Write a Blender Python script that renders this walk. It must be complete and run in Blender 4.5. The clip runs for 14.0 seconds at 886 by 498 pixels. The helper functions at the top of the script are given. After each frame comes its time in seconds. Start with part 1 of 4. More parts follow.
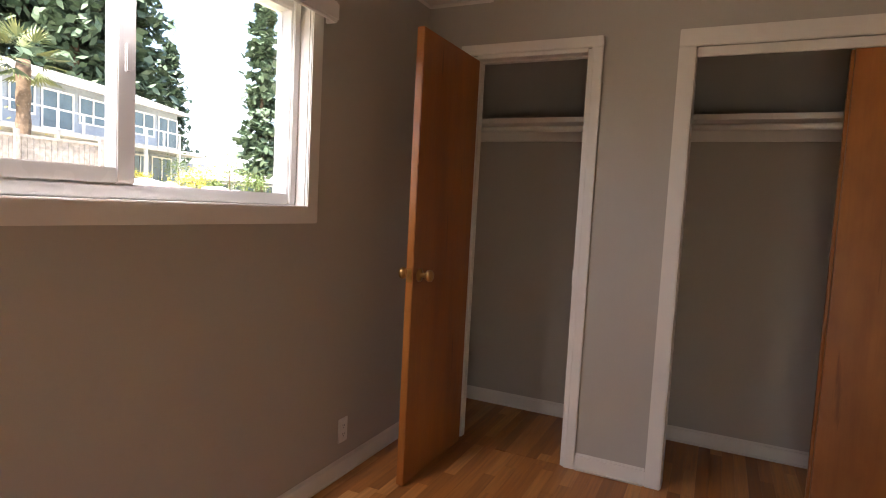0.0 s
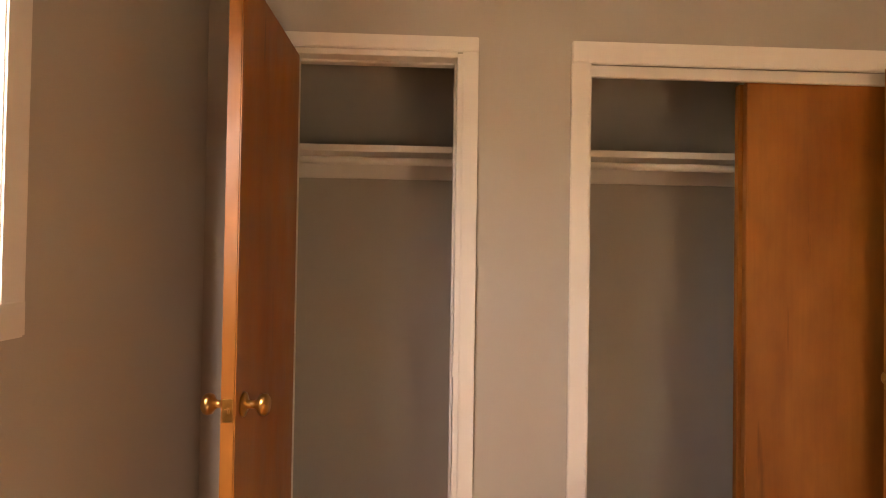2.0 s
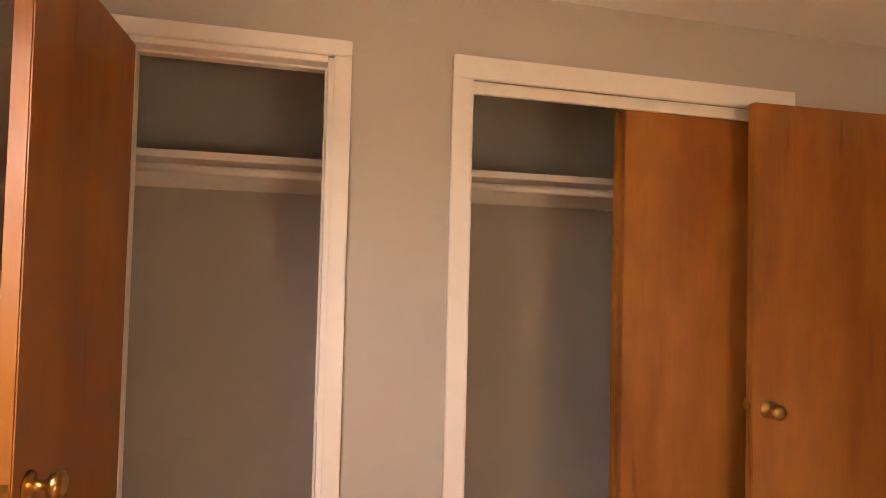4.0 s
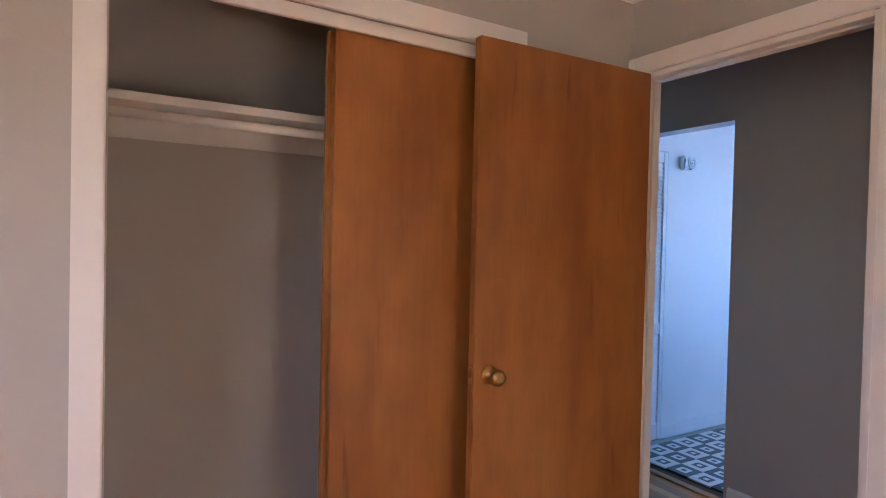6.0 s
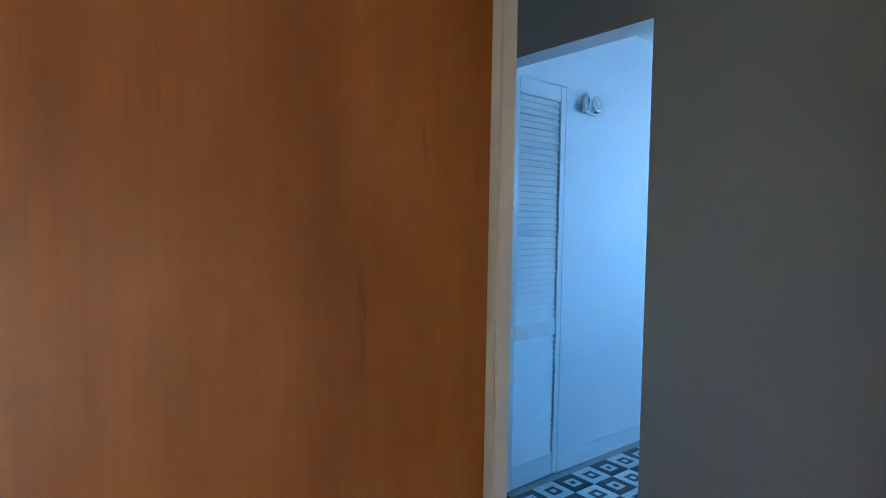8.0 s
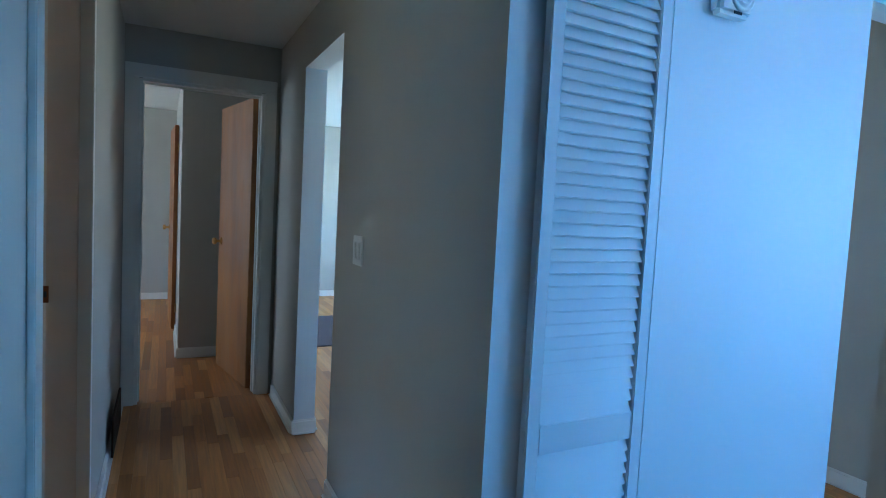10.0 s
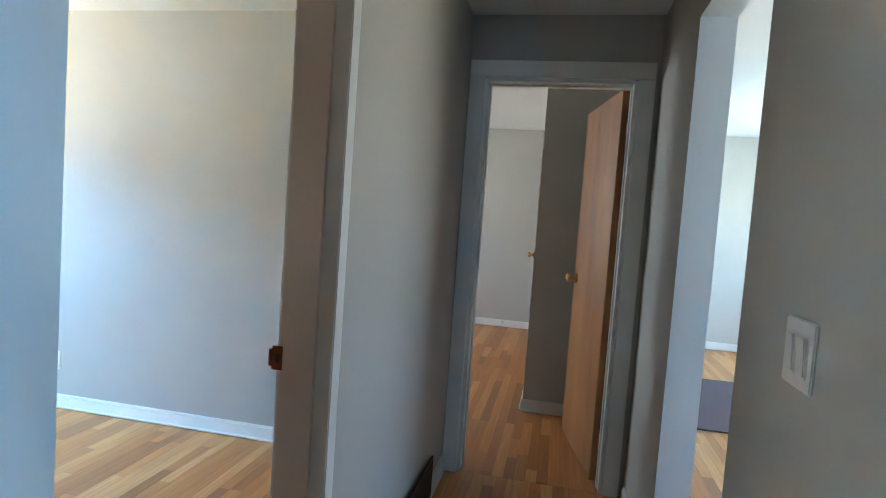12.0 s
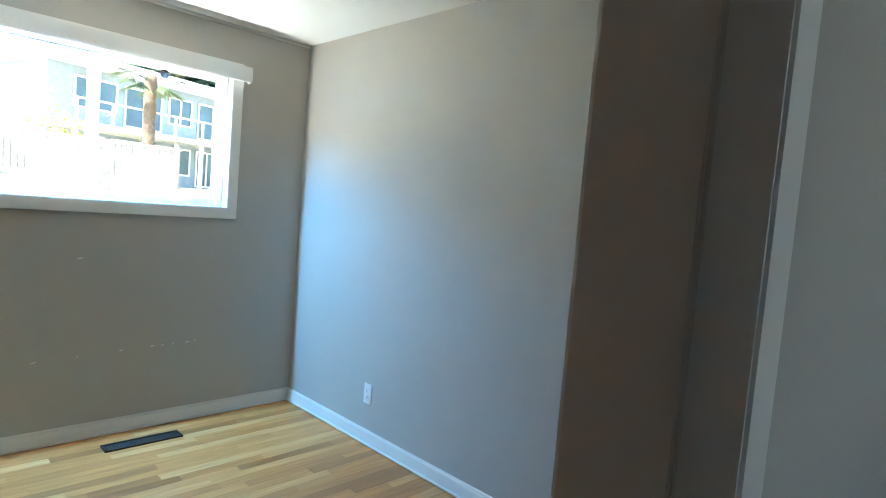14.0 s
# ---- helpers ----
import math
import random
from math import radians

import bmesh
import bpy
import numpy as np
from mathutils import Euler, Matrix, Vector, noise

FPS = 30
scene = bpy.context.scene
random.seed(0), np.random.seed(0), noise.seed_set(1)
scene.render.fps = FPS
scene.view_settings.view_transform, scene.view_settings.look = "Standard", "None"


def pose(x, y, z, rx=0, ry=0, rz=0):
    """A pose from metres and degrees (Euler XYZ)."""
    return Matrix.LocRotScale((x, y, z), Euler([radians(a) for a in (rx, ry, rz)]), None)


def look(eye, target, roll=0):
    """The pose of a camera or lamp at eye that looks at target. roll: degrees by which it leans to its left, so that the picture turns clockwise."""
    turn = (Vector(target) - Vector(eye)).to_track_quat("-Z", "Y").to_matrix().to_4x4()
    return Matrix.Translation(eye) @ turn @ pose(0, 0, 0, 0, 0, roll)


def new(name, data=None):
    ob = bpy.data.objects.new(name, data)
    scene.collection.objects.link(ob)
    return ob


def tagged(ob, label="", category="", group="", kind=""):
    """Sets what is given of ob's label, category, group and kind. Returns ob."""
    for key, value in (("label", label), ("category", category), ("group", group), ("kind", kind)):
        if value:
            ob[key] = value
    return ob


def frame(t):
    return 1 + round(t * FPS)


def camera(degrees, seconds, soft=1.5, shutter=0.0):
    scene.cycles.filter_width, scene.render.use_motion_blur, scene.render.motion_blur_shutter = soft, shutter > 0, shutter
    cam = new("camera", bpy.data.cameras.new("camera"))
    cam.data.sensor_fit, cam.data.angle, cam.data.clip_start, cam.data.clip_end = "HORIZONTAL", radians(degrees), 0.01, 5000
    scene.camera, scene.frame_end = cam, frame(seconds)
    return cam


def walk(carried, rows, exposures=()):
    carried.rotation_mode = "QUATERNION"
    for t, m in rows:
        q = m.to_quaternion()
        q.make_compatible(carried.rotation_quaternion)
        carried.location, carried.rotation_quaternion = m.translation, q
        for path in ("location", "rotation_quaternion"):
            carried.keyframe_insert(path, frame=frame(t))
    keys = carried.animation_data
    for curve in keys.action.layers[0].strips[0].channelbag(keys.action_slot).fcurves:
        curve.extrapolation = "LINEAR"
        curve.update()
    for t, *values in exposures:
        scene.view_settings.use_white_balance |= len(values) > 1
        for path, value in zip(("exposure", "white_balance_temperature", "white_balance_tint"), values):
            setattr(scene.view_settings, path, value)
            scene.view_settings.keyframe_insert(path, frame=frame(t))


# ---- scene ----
cam = camera(75.4, 14.0, 1.0)
# Seconds, stops, kelvin and tint of the clip's own exposure and white balance.
EXPOSURES = [
    (0.0, 2.25, 6750, 20), (1.0, 2.2, 7600, 20), (1.5, 2.55, 8600, 23), (2.0, 3.2, 9200, 26), (4.4, 3.45, 8900, 31), (5.5, 3.35, 6600, 31), (7.0, 3.1, 5900, 12), (7.5, 3.1, 5450, 1),
    (10.0, 3.15, 4950, 3), (10.5, 3.3, 5150, 5), (11.0, 3.85, 5750, 9), (12.0, 3.75, 5850, 8), (12.5, 3.45, 5800, 6), (13.5, 2.95, 5650, 4), (14.0, 2.8, 5550, 3)]
PATH = [
    (0, (0.232, 0.053, 1.276), (-0.63, 1.851, 1.125), 3.0),
    (0.5, (0.011, 0.222, 1.31), (-0.581, 2.126, 1.157), 1.8),
    (0.7, (-0.014, 0.298, 1.315), (-0.531, 2.224, 1.167), 1.3),
    (1, (-0.181, 0.404, 1.314), (-0.504, 2.373, 1.174), -0.2),
    (1.5, (-0.367, 0.596, 1.341), (-0.45, 2.587, 1.176), -0.0),
    (2, (-0.527, 0.852, 1.333), (-0.443, 2.85, 1.366), 0.9),
    (2.1, (-0.536, 0.866, 1.343), (-0.451, 2.862, 1.442), 1.3),
    (2.2, (-0.515, 0.888, 1.347), (-0.455, 2.88, 1.524), 1.6),
    (4.5, (-0.403, 1.051, 1.413), (0.14, 2.976, 1.438), 1.6),
    (5, (-0.226, 1.08, 1.412), (0.364, 2.991, 1.412), 1.6),
    (5.5, (-0.087, 1.114, 1.379), (0.716, 2.946, 1.357), 1.2),
    (6, (0.059, 1.242, 1.373), (1.094, 2.953, 1.336), 1.3),
    (6.5, (0.273, 1.37, 1.358), (1.355, 3.051, 1.302), 1.2),
    (7, (0.564, 1.511, 1.339), (1.691, 3.162, 1.277), 1.0),
    (7.5, (0.838, 1.699, 1.332), (2.053, 3.284, 1.235), 1.0),
    (7.7, (0.946, 1.788, 1.316), (2.189, 3.352, 1.219), 0.9),
    (9.8, (2.187, 2.624, 1.332), (3.154, 4.37, 1.204), 2.9),
    (10, (2.264, 2.725, 1.323), (3.139, 4.519, 1.192), 3.0),
    (10.5, (2.404, 3.015, 1.328), (2.988, 4.924, 1.199), 3.6),
    (11, (2.506, 3.267, 1.339), (2.787, 5.243, 1.204), 3.9),
    (11.5, (2.575, 3.527, 1.321), (2.548, 5.523, 1.199), 4.1),
    (12, (2.542, 3.84, 1.341), (2.147, 5.797, 1.219), 4.1),
    (12.5, (2.509, 4.137, 1.346), (1.73, 5.975, 1.222), 4.6),
    (13, (2.454, 4.361, 1.346), (1.303, 5.992, 1.218), 4.9),
    (13.5, (2.322, 4.55, 1.369), (0.948, 5.998, 1.244), 5.2),
    (14, (2.142, 4.723, 1.377), (0.731, 6.134, 1.24), 4.7),
]
walk(cam, [(t, look(eye, target, roll)) for t, eye, target, roll in PATH], EXPOSURES)

# ---- light ----
world = bpy.data.worlds.new("sky")
scene.world = world
world.use_nodes = True
_n = world.node_tree.nodes
_sky = _n.new("ShaderNodeTexSky")
_sky.sky_type = "NISHITA"
_sky.sun_disc = False
SUN_EL, SUN_AZ = radians(52), radians(170)
_sky.sun_elevation, _sky.sun_rotation = SUN_EL, SUN_AZ
_sky.air_density, _sky.dust_density, _sky.ozone_density = 1.0, 1.5, 1.0
world.node_tree.links.new(_sky.outputs[0], _n["Background"].inputs[0])
_n["Background"].inputs[1].default_value = 0.15
sun_data = bpy.data.lights.new("sun", "SUN")
sun_data.energy, sun_data.angle, sun_data.color = 5.0, radians(0.5), (1, 0.95, 0.86)
sun = new("sun", sun_data)
_way = Vector((math.sin(SUN_AZ) * math.cos(SUN_EL), math.cos(SUN_AZ) * math.cos(SUN_EL), math.sin(SUN_EL)))
sun.rotation_euler = (-_way).to_track_quat("-Z", "Y").to_euler()


def window_light(x, y0, y1, z0, z1, facing, watts, tint):
    """Skylight in a window's opening; facing is +1 to shine towards +x."""
    d = bpy.data.lights.new("skylight", "AREA")
    d.shape, d.size, d.size_y, d.energy, d.color = "RECTANGLE", z1 - z0, y1 - y0, watts, tint
    o = new("skylight", d)
    o.location = (x, (y0 + y1) / 2, (z0 + z1) / 2)
    o.rotation_euler = (0, radians(-90 * facing), 0)
    return o


def ledge_light(y0, y1, z, upward, watts, tint, spread):
    """Light crossing a west window: the sky's comes down from its head, the sunlit ground's comes up over its sill."""
    d = bpy.data.lights.new("ground_light" if upward else "skylight", "AREA")
    d.shape, d.size, d.size_y, d.energy, d.color, d.spread = "RECTANGLE", 0.045, y1 - y0, watts, tint, radians(spread)
    o = new(d.name, d)
    o.location = (-1.283, (y0 + y1) / 2, z)
    o.rotation_euler = (radians(180) if upward else 0, 0, 0)
    return o


BLUE = (0.01, 0.42, 1.0)
ledge_light(0.45, 1.60, 1.972, False, 3.5, (0.95, 0.95, 1.0), 170)
ledge_light(4.90, 6.10, 2.034, False, 12.5, (0.22, 0.56, 1.0), 146)
ledge_light(4.90, 6.10, 1.320, True, 4.6, (1.0, 0.90, 0.74), 165)
# Lamps in the added, unseen windows of the far bedroom, entry and living room.
window_light(-1.44, 8.40, 10.2, 1.00, 2.05, 1, 3.6, (0.75, 0.88, 1.0))
window_light(5.60, 1.65, 2.85, 0.95, 2.05, -1, 2.5, BLUE)
window_light(5.60, 5.00, 6.85, 0.80, 2.10, -1, 0.5, (0.16, 0.48, 1.0))
window_light(5.60, 8.30, 10.4, 0.80, 2.10, -1, 4.5, (0.30, 0.68, 1.0))


# ---- materials ----
def material(name, rough=0.5, metal=0.0):
    m = bpy.data.materials.new(name)
    m.use_nodes = True
    b = m.node_tree.nodes["Principled BSDF"]
    b.inputs["Roughness"].default_value, b.inputs["Metallic"].default_value = rough, metal
    return m, m.node_tree.nodes, m.node_tree.links, b


def noise_node(n, l, coord, scale, detail=4.0, stretch=(1, 1, 1), out="Object"):
    mp = n.new("ShaderNodeMapping")
    mp.inputs["Scale"].default_value = stretch
    l.new(coord.outputs[out], mp.inputs[0])
    t = n.new("ShaderNodeTexNoise")
    t.inputs["Scale"].default_value, t.inputs["Detail"].default_value = scale, detail
    l.new(mp.outputs[0], t.inputs["Vector"])
    return t


def ramp_node(n, l, value, stops):
    r = n.new("ShaderNodeValToRGB")
    while len(r.color_ramp.elements) < len(stops):
        r.color_ramp.elements.new(0.5)
    for e, (p, c) in zip(r.color_ramp.elements, stops):
        e.position, e.color = p, (*c, 1)
    l.new(value, r.inputs[0])
    return r


def mix_node(n, l, fac, a, b, blend="MIX"):
    m = n.new("ShaderNodeMix")
    m.data_type, m.blend_type = "RGBA", blend
    if isinstance(fac, (int, float)):
        m.inputs[0].default_value = fac
    else:
        l.new(fac, m.inputs[0])
    for s, v in ((6, a), (7, b)):
        if isinstance(v, tuple):
            m.inputs[s].default_value = (*v, 1)
        else:
            l.new(v, m.inputs[s])
    return m.outputs[2]


def bump_node(n, l, b, height, strength, distance):
    k = n.new("ShaderNodeBump")
    k.inputs["Strength"].default_value, k.inputs["Distance"].default_value = strength, distance
    l.new(height, k.inputs["Height"])
    l.new(k.outputs[0], b.inputs["Normal"])


def scaled(c, f):
    return tuple(v * f for v in c)


def paint(name, colour, rough=0.55, grain=350, relief=0.12, vary=0.05, spots=0.0):
    """Rolled paint: fine orange peel, broad unevenness, faint rubbed marks."""
    m, n, l, b = material(name, rough)
    co = n.new("ShaderNodeTexCoord")
    broad = noise_node(n, l, co, 1.3, 5)
    r = ramp_node(n, l, broad.outputs[0], [(0.3, scaled(colour, 1 - vary)), (0.7, scaled(colour, 1 + vary))])
    c = r.outputs[0]
    if spots:
        s = noise_node(n, l, co, 9, 8)
        f = ramp_node(n, l, s.outputs[0], [(0.62, (0, 0, 0)), (0.72, (spots, spots, spots))])
        c = mix_node(n, l, f.outputs[0], c, scaled(colour, 0.75))
    l.new(c, b.inputs["Base Color"])
    fine = noise_node(n, l, co, grain, 2)
    bump_node(n, l, b, fine.outputs[0], relief, 0.002)
    rr = ramp_node(n, l, broad.outputs[0], [(0.2, (rough - 0.08,) * 3), (0.8, (rough + 0.08,) * 3)])
    l.new(rr.outputs[0], b.inputs["Roughness"])
    return m


def veneer(name, dark, mid, light, rough=0.38):
    """Varnished wood veneer with upright grain, mottled flame and a few dark streaks."""
    m, n, l, b = material(name, rough)
    co = n.new("ShaderNodeTexCoord")
    flame = noise_node(n, l, co, 1.7, 7, (2.2, 2.2, 0.5))
    base = ramp_node(n, l, flame.outputs[0], [(0.30, dark), (0.5, mid), (0.70, light)])
    mottle = noise_node(n, l, co, 9, 6, (1.6, 1.6, 0.7))
    mo = ramp_node(n, l, mottle.outputs[0], [(0.3, (0.80, 0.76, 0.72)), (0.65, (1.06, 1.05, 1.03))])
    c = mix_node(n, l, 0.7, base.outputs[0], mo.outputs[0], "MULTIPLY")
    grain = noise_node(n, l, co, 40, 9, (2.6, 2.6, 0.10))
    g = ramp_node(n, l, grain.outputs[0], [(0.34, (0.80, 0.76, 0.72)), (0.58, (1, 1, 1))])
    c = mix_node(n, l, 0.28, c, g.outputs[0], "MULTIPLY")
    streak = noise_node(n, l, co, 5.5, 4, (4.2, 4.2, 0.42))
    s = ramp_node(n, l, streak.outputs[0], [(0.665, (0, 0, 0)), (0.74, (0.6, 0.6, 0.6))])
    c = mix_node(n, l, s.outputs[0], c, scaled(dark, 0.5))
    l.new(c, b.inputs["Base Color"])
    bump_node(n, l, b, grain.outputs[0], 0.05, 0.001)
    rr = ramp_node(n, l, mottle.outputs[0], [(0.3, (rough - 0.06,) * 3), (0.7, (rough + 0.1,) * 3)])
    l.new(rr.outputs[0], b.inputs["Roughness"])
    return m


def oak_floor(name):
    """Oak strips, each with its own tone, under satin varnish."""
    m, n, l, b = material(name, 0.3)
    co = n.new("ShaderNodeTexCoord")
    geo, info = n.new("ShaderNodeNewGeometry"), n.new("ShaderNodeObjectInfo")
    add = n.new("ShaderNodeMath")
    add.operation = "ADD"
    l.new(geo.outputs["Random Per Island"], add.inputs[0])
    l.new(info.outputs["Random"], add.inputs[1])
    fr = n.new("ShaderNodeMath")
    fr.operation = "FRACT"
    l.new(add.outputs[0], fr.inputs[0])
    tone = ramp_node(n, l, fr.outputs[0], [(0.0, (0.30, 0.110, 0.027)), (0.2, (0.42, 0.164, 0.042)), (0.7, (0.53, 0.222, 0.060)), (1.0, (0.62, 0.305, 0.110))])
    mp = n.new("ShaderNodeMapping")
    mp.inputs["Scale"].default_value = (14, 0.6, 1)
    pos = geo.outputs["Position"]
    l.new(pos, mp.inputs[0])
    shift = n.new("ShaderNodeCombineXYZ")
    mul = n.new("ShaderNodeMath")
    mul.operation = "MULTIPLY"
    mul.inputs[1].default_value = 40
    l.new(fr.outputs[0], mul.inputs[0])
    l.new(mul.outputs[0], shift.inputs[1])
    l.new(shift.outputs[0], mp.inputs["Location"])
    g = n.new("ShaderNodeTexNoise")
    g.inputs["Scale"].default_value, g.inputs["Detail"].default_value = 5, 7
    l.new(mp.outputs[0], g.inputs["Vector"])
    gr = ramp_node(n, l, g.outputs[0], [(0.3, (0.66, 0.6, 0.55)), (0.62, (1.05, 1.03, 1))])
    c = mix_node(n, l, 0.8, tone.outputs[0], gr.outputs[0], "MULTIPLY")
    l.new(c, b.inputs["Base Color"])
    bump_node(n, l, b, g.outputs[0], 0.05, 0.001)
    rr = ramp_node(n, l, g.outputs[0], [(0.3, (0.34,) * 3), (0.7, (0.46,) * 3)])
    l.new(rr.outputs[0], b.inputs["Roughness"])
    return m


def plain(name, colour, rough=0.5, metal=0.0, vary=0.15, scale=30):
    m, n, l, b = material(name, rough, metal)
    co = n.new("ShaderNodeTexCoord")
    t = noise_node(n, l, co, scale, 5)
    r = ramp_node(n, l, t.outputs[0], [(0.3, scaled(colour, 1 - vary)), (0.7, scaled(colour, 1 + vary))])
    l.new(r.outputs[0], b.inputs["Base Color"])
    bump_node(n, l, b, t.outputs[0], 0.05, 0.002)
    return m


def glass(name):
    m, n, l, b = material(name, 0.0)
    b.inputs["Base Color"].default_value = (0.97, 0.99, 0.98, 1)
    b.inputs["Transmission Weight"].default_value = 1.0
    b.inputs["IOR"].default_value = 1.1
    return m


def leafy(name, dark, light, scale=1.2):
    m, n, l, b = material(name, 0.6)
    geo = n.new("ShaderNodeNewGeometry")
    r = ramp_node(n, l, geo.outputs["Random Per Island"], [(0.0, dark), (1.0, light)])
    l.new(r.outputs[0], b.inputs["Base Color"])
    return m


def tile_pattern(name):
    """Cement tiles: navy and off-white halves with nested squares."""
    m, n, l, b = material(name, 0.35)
    geo = n.new("ShaderNodeNewGeometry")
    sep = n.new("ShaderNodeSeparateXYZ")
    l.new(geo.outputs["Position"], sep.inputs[0])

    def op(kind, a, c=None):
        k = n.new("ShaderNodeMath")
        k.operation = kind
        for i, v in enumerate((a, c)):
            if v is None:
                continue
            if isinstance(v, (int, float)):
                k.inputs[i].default_value = v
            else:
                l.new(v, k.inputs[i])
        return k.outputs[0]

    u = op("DIVIDE", op("ADD", sep.outputs[0], 10.0), TILE)
    v = op("DIVIDE", op("ADD", sep.outputs[1], 10.0), TILE)
    par = op("GREATER_THAN", op("FRACT", op("MULTIPLY", op("ADD", op("FLOOR", u), op("FLOOR", v)), 0.5)), 0.25)
    du = op("ABSOLUTE", op("SUBTRACT", op("FRACT", u), 0.5))
    dv = op("ABSOLUTE", op("SUBTRACT", op("FRACT", v), 0.5))
    rad = op("MAXIMUM", du, dv)
    ring = op("MULTIPLY", op("LESS_THAN", rad, 0.24), op("GREATER_THAN", rad, 0.10))
    f = op("ABSOLUTE", op("SUBTRACT", par, ring))
    t = noise_node(n, l, n.new("ShaderNodeTexCoord"), 25, 5)
    dk = ramp_node(n, l, t.outputs[0], [(0.3, (0.018, 0.022, 0.035)), (0.7, (0.035, 0.04, 0.06))])
    lt = ramp_node(n, l, t.outputs[0], [(0.3, (0.55, 0.54, 0.50)), (0.7, (0.66, 0.65, 0.61))])
    l.new(mix_node(n, l, f, dk.outputs[0], lt.outputs[0]), b.inputs["Base Color"])
    return m


TILE = 0.15
WALL = paint("greige_wall_paint", (0.45, 0.42, 0.37), 0.6, 300, 0.15, 0.03, 0.1)
WHITEWALL = paint("white_wall_paint", (0.72, 0.73, 0.73), 0.55, 300, 0.12, 0.02)
CEIL = paint("ceiling_paint", (0.72, 0.71, 0.68), 0.8, 120, 0.35, 0.02)
TRIM = paint("white_trim_paint", (0.78, 0.75, 0.70), 0.35, 200, 0.05, 0.03, 0.12)
JAMB = paint("cream_jamb_paint", (0.72, 0.62, 0.53), 0.35, 200, 0.05, 0.04, 0.15)
VINYL = paint("white_vinyl", (0.75, 0.74, 0.72), 0.3, 500, 0.02, 0.02)
PLATE = plain("white_plastic", (0.78, 0.77, 0.74), 0.3, 0, 0.03)
SLOT = plain("dark_slot", (0.03, 0.03, 0.03), 0.6)
DOORWOOD = veneer("orange_door_veneer", (0.27, 0.087, 0.017), (0.37, 0.134, 0.027), (0.43, 0.172, 0.038))
PALEWOOD = veneer("honey_door_veneer", (0.28, 0.105, 0.026), (0.39, 0.16, 0.042), (0.46, 0.205, 0.06))
BRASS = plain("aged_brass", (0.55, 0.33, 0.12), 0.28, 1.0, 0.2)
COPPER = plain("brown_strike_metal", (0.22, 0.085, 0.04), 0.4, 1.0, 0.3)
BRONZE = plain("bronze_register_metal", (0.055, 0.035, 0.025), 0.45, 0.7, 0.3)
BLACK = plain("black_rubber", (0.01, 0.01, 0.012), 0.5)
OAK = oak_floor("oak_strip_floor")
GAP = plain("floor_joint", (0.06, 0.03, 0.015), 0.7)
TILES = tile_pattern("patterned_cement_tile")
GROUT = plain("grout", (0.35, 0.34, 0.32), 0.9)
GLASS = glass("window_glass")
RUGMAT = plain("purple_brown_rug", (0.10, 0.06, 0.06), 0.95, 0, 0.3, 80)
SCUFF = plain("bare_plaster_scuff", (0.75, 0.72, 0.66), 0.8, 0, 0.1)


# ---- building tools ----
def finish(name, bm, mat, parent=None):
    me = bpy.data.meshes.new(name)
    bm.to_mesh(me)
    bm.free()
    for mm in (mat if isinstance(mat, (list, tuple)) else [mat]):
        me.materials.append(mm)
    ob = new(name, me)
    if parent is not None:
        ob.parent = parent
    return ob


def part(name, bm, mat, parent, label=""):
    return tagged(finish(name, bm, mat, parent), label)


def box(lo, hi, bevel=0.0, bm=None):
    """A box between two corners, its edges rounded; added to bm if given."""
    b = bmesh.new()
    bmesh.ops.create_cube(b, size=1)
    c = [(p + q) / 2 for p, q in zip(lo, hi)]
    s = [abs(q - p) for p, q in zip(lo, hi)]
    for v in b.verts:
        v.co = Vector((v.co.x * s[0] + c[0], v.co.y * s[1] + c[1], v.co.z * s[2] + c[2]))
    if bevel:
        bmesh.ops.bevel(b, geom=b.edges[:], offset=min(bevel, min(s) * 0.45), segments=2, affect="EDGES")
    if bm is None:
        return b
    join(bm, b)
    return bm


def join(bm, other, m=None):
    if m is not None:
        bmesh.ops.transform(other, matrix=m, verts=other.verts)
    me = bpy.data.meshes.new("tmp")
    other.to_mesh(me)
    other.free()
    bm.from_mesh(me)
    bpy.data.meshes.remove(me)
    return bm


def lathe(profile, steps=24):
    """A turned shape about z from (radius, height) pairs."""
    b = bmesh.new()
    rings = []
    for r, z in profile:
        rings.append([b.verts.new((r * math.cos(2 * math.pi * i / steps), r * math.sin(2 * math.pi * i / steps), z)) for i in range(steps)])
    for p, q in zip(rings, rings[1:]):
        for i in range(steps):
            f = b.faces.new((p[i], p[(i + 1) % steps], q[(i + 1) % steps], q[i]))
            f.smooth = True
    b.faces.new(rings[0][::-1])
    b.faces.new(rings[-1])
    return b


def root(name, place=(0, 0, 0), turn=0.0):
    e = new(name)
    e.location = place
    e.rotation_euler = (0, 0, radians(turn))
    return e


def structure(ob, label, category):
    return tagged(ob, label, category, "", "structure")


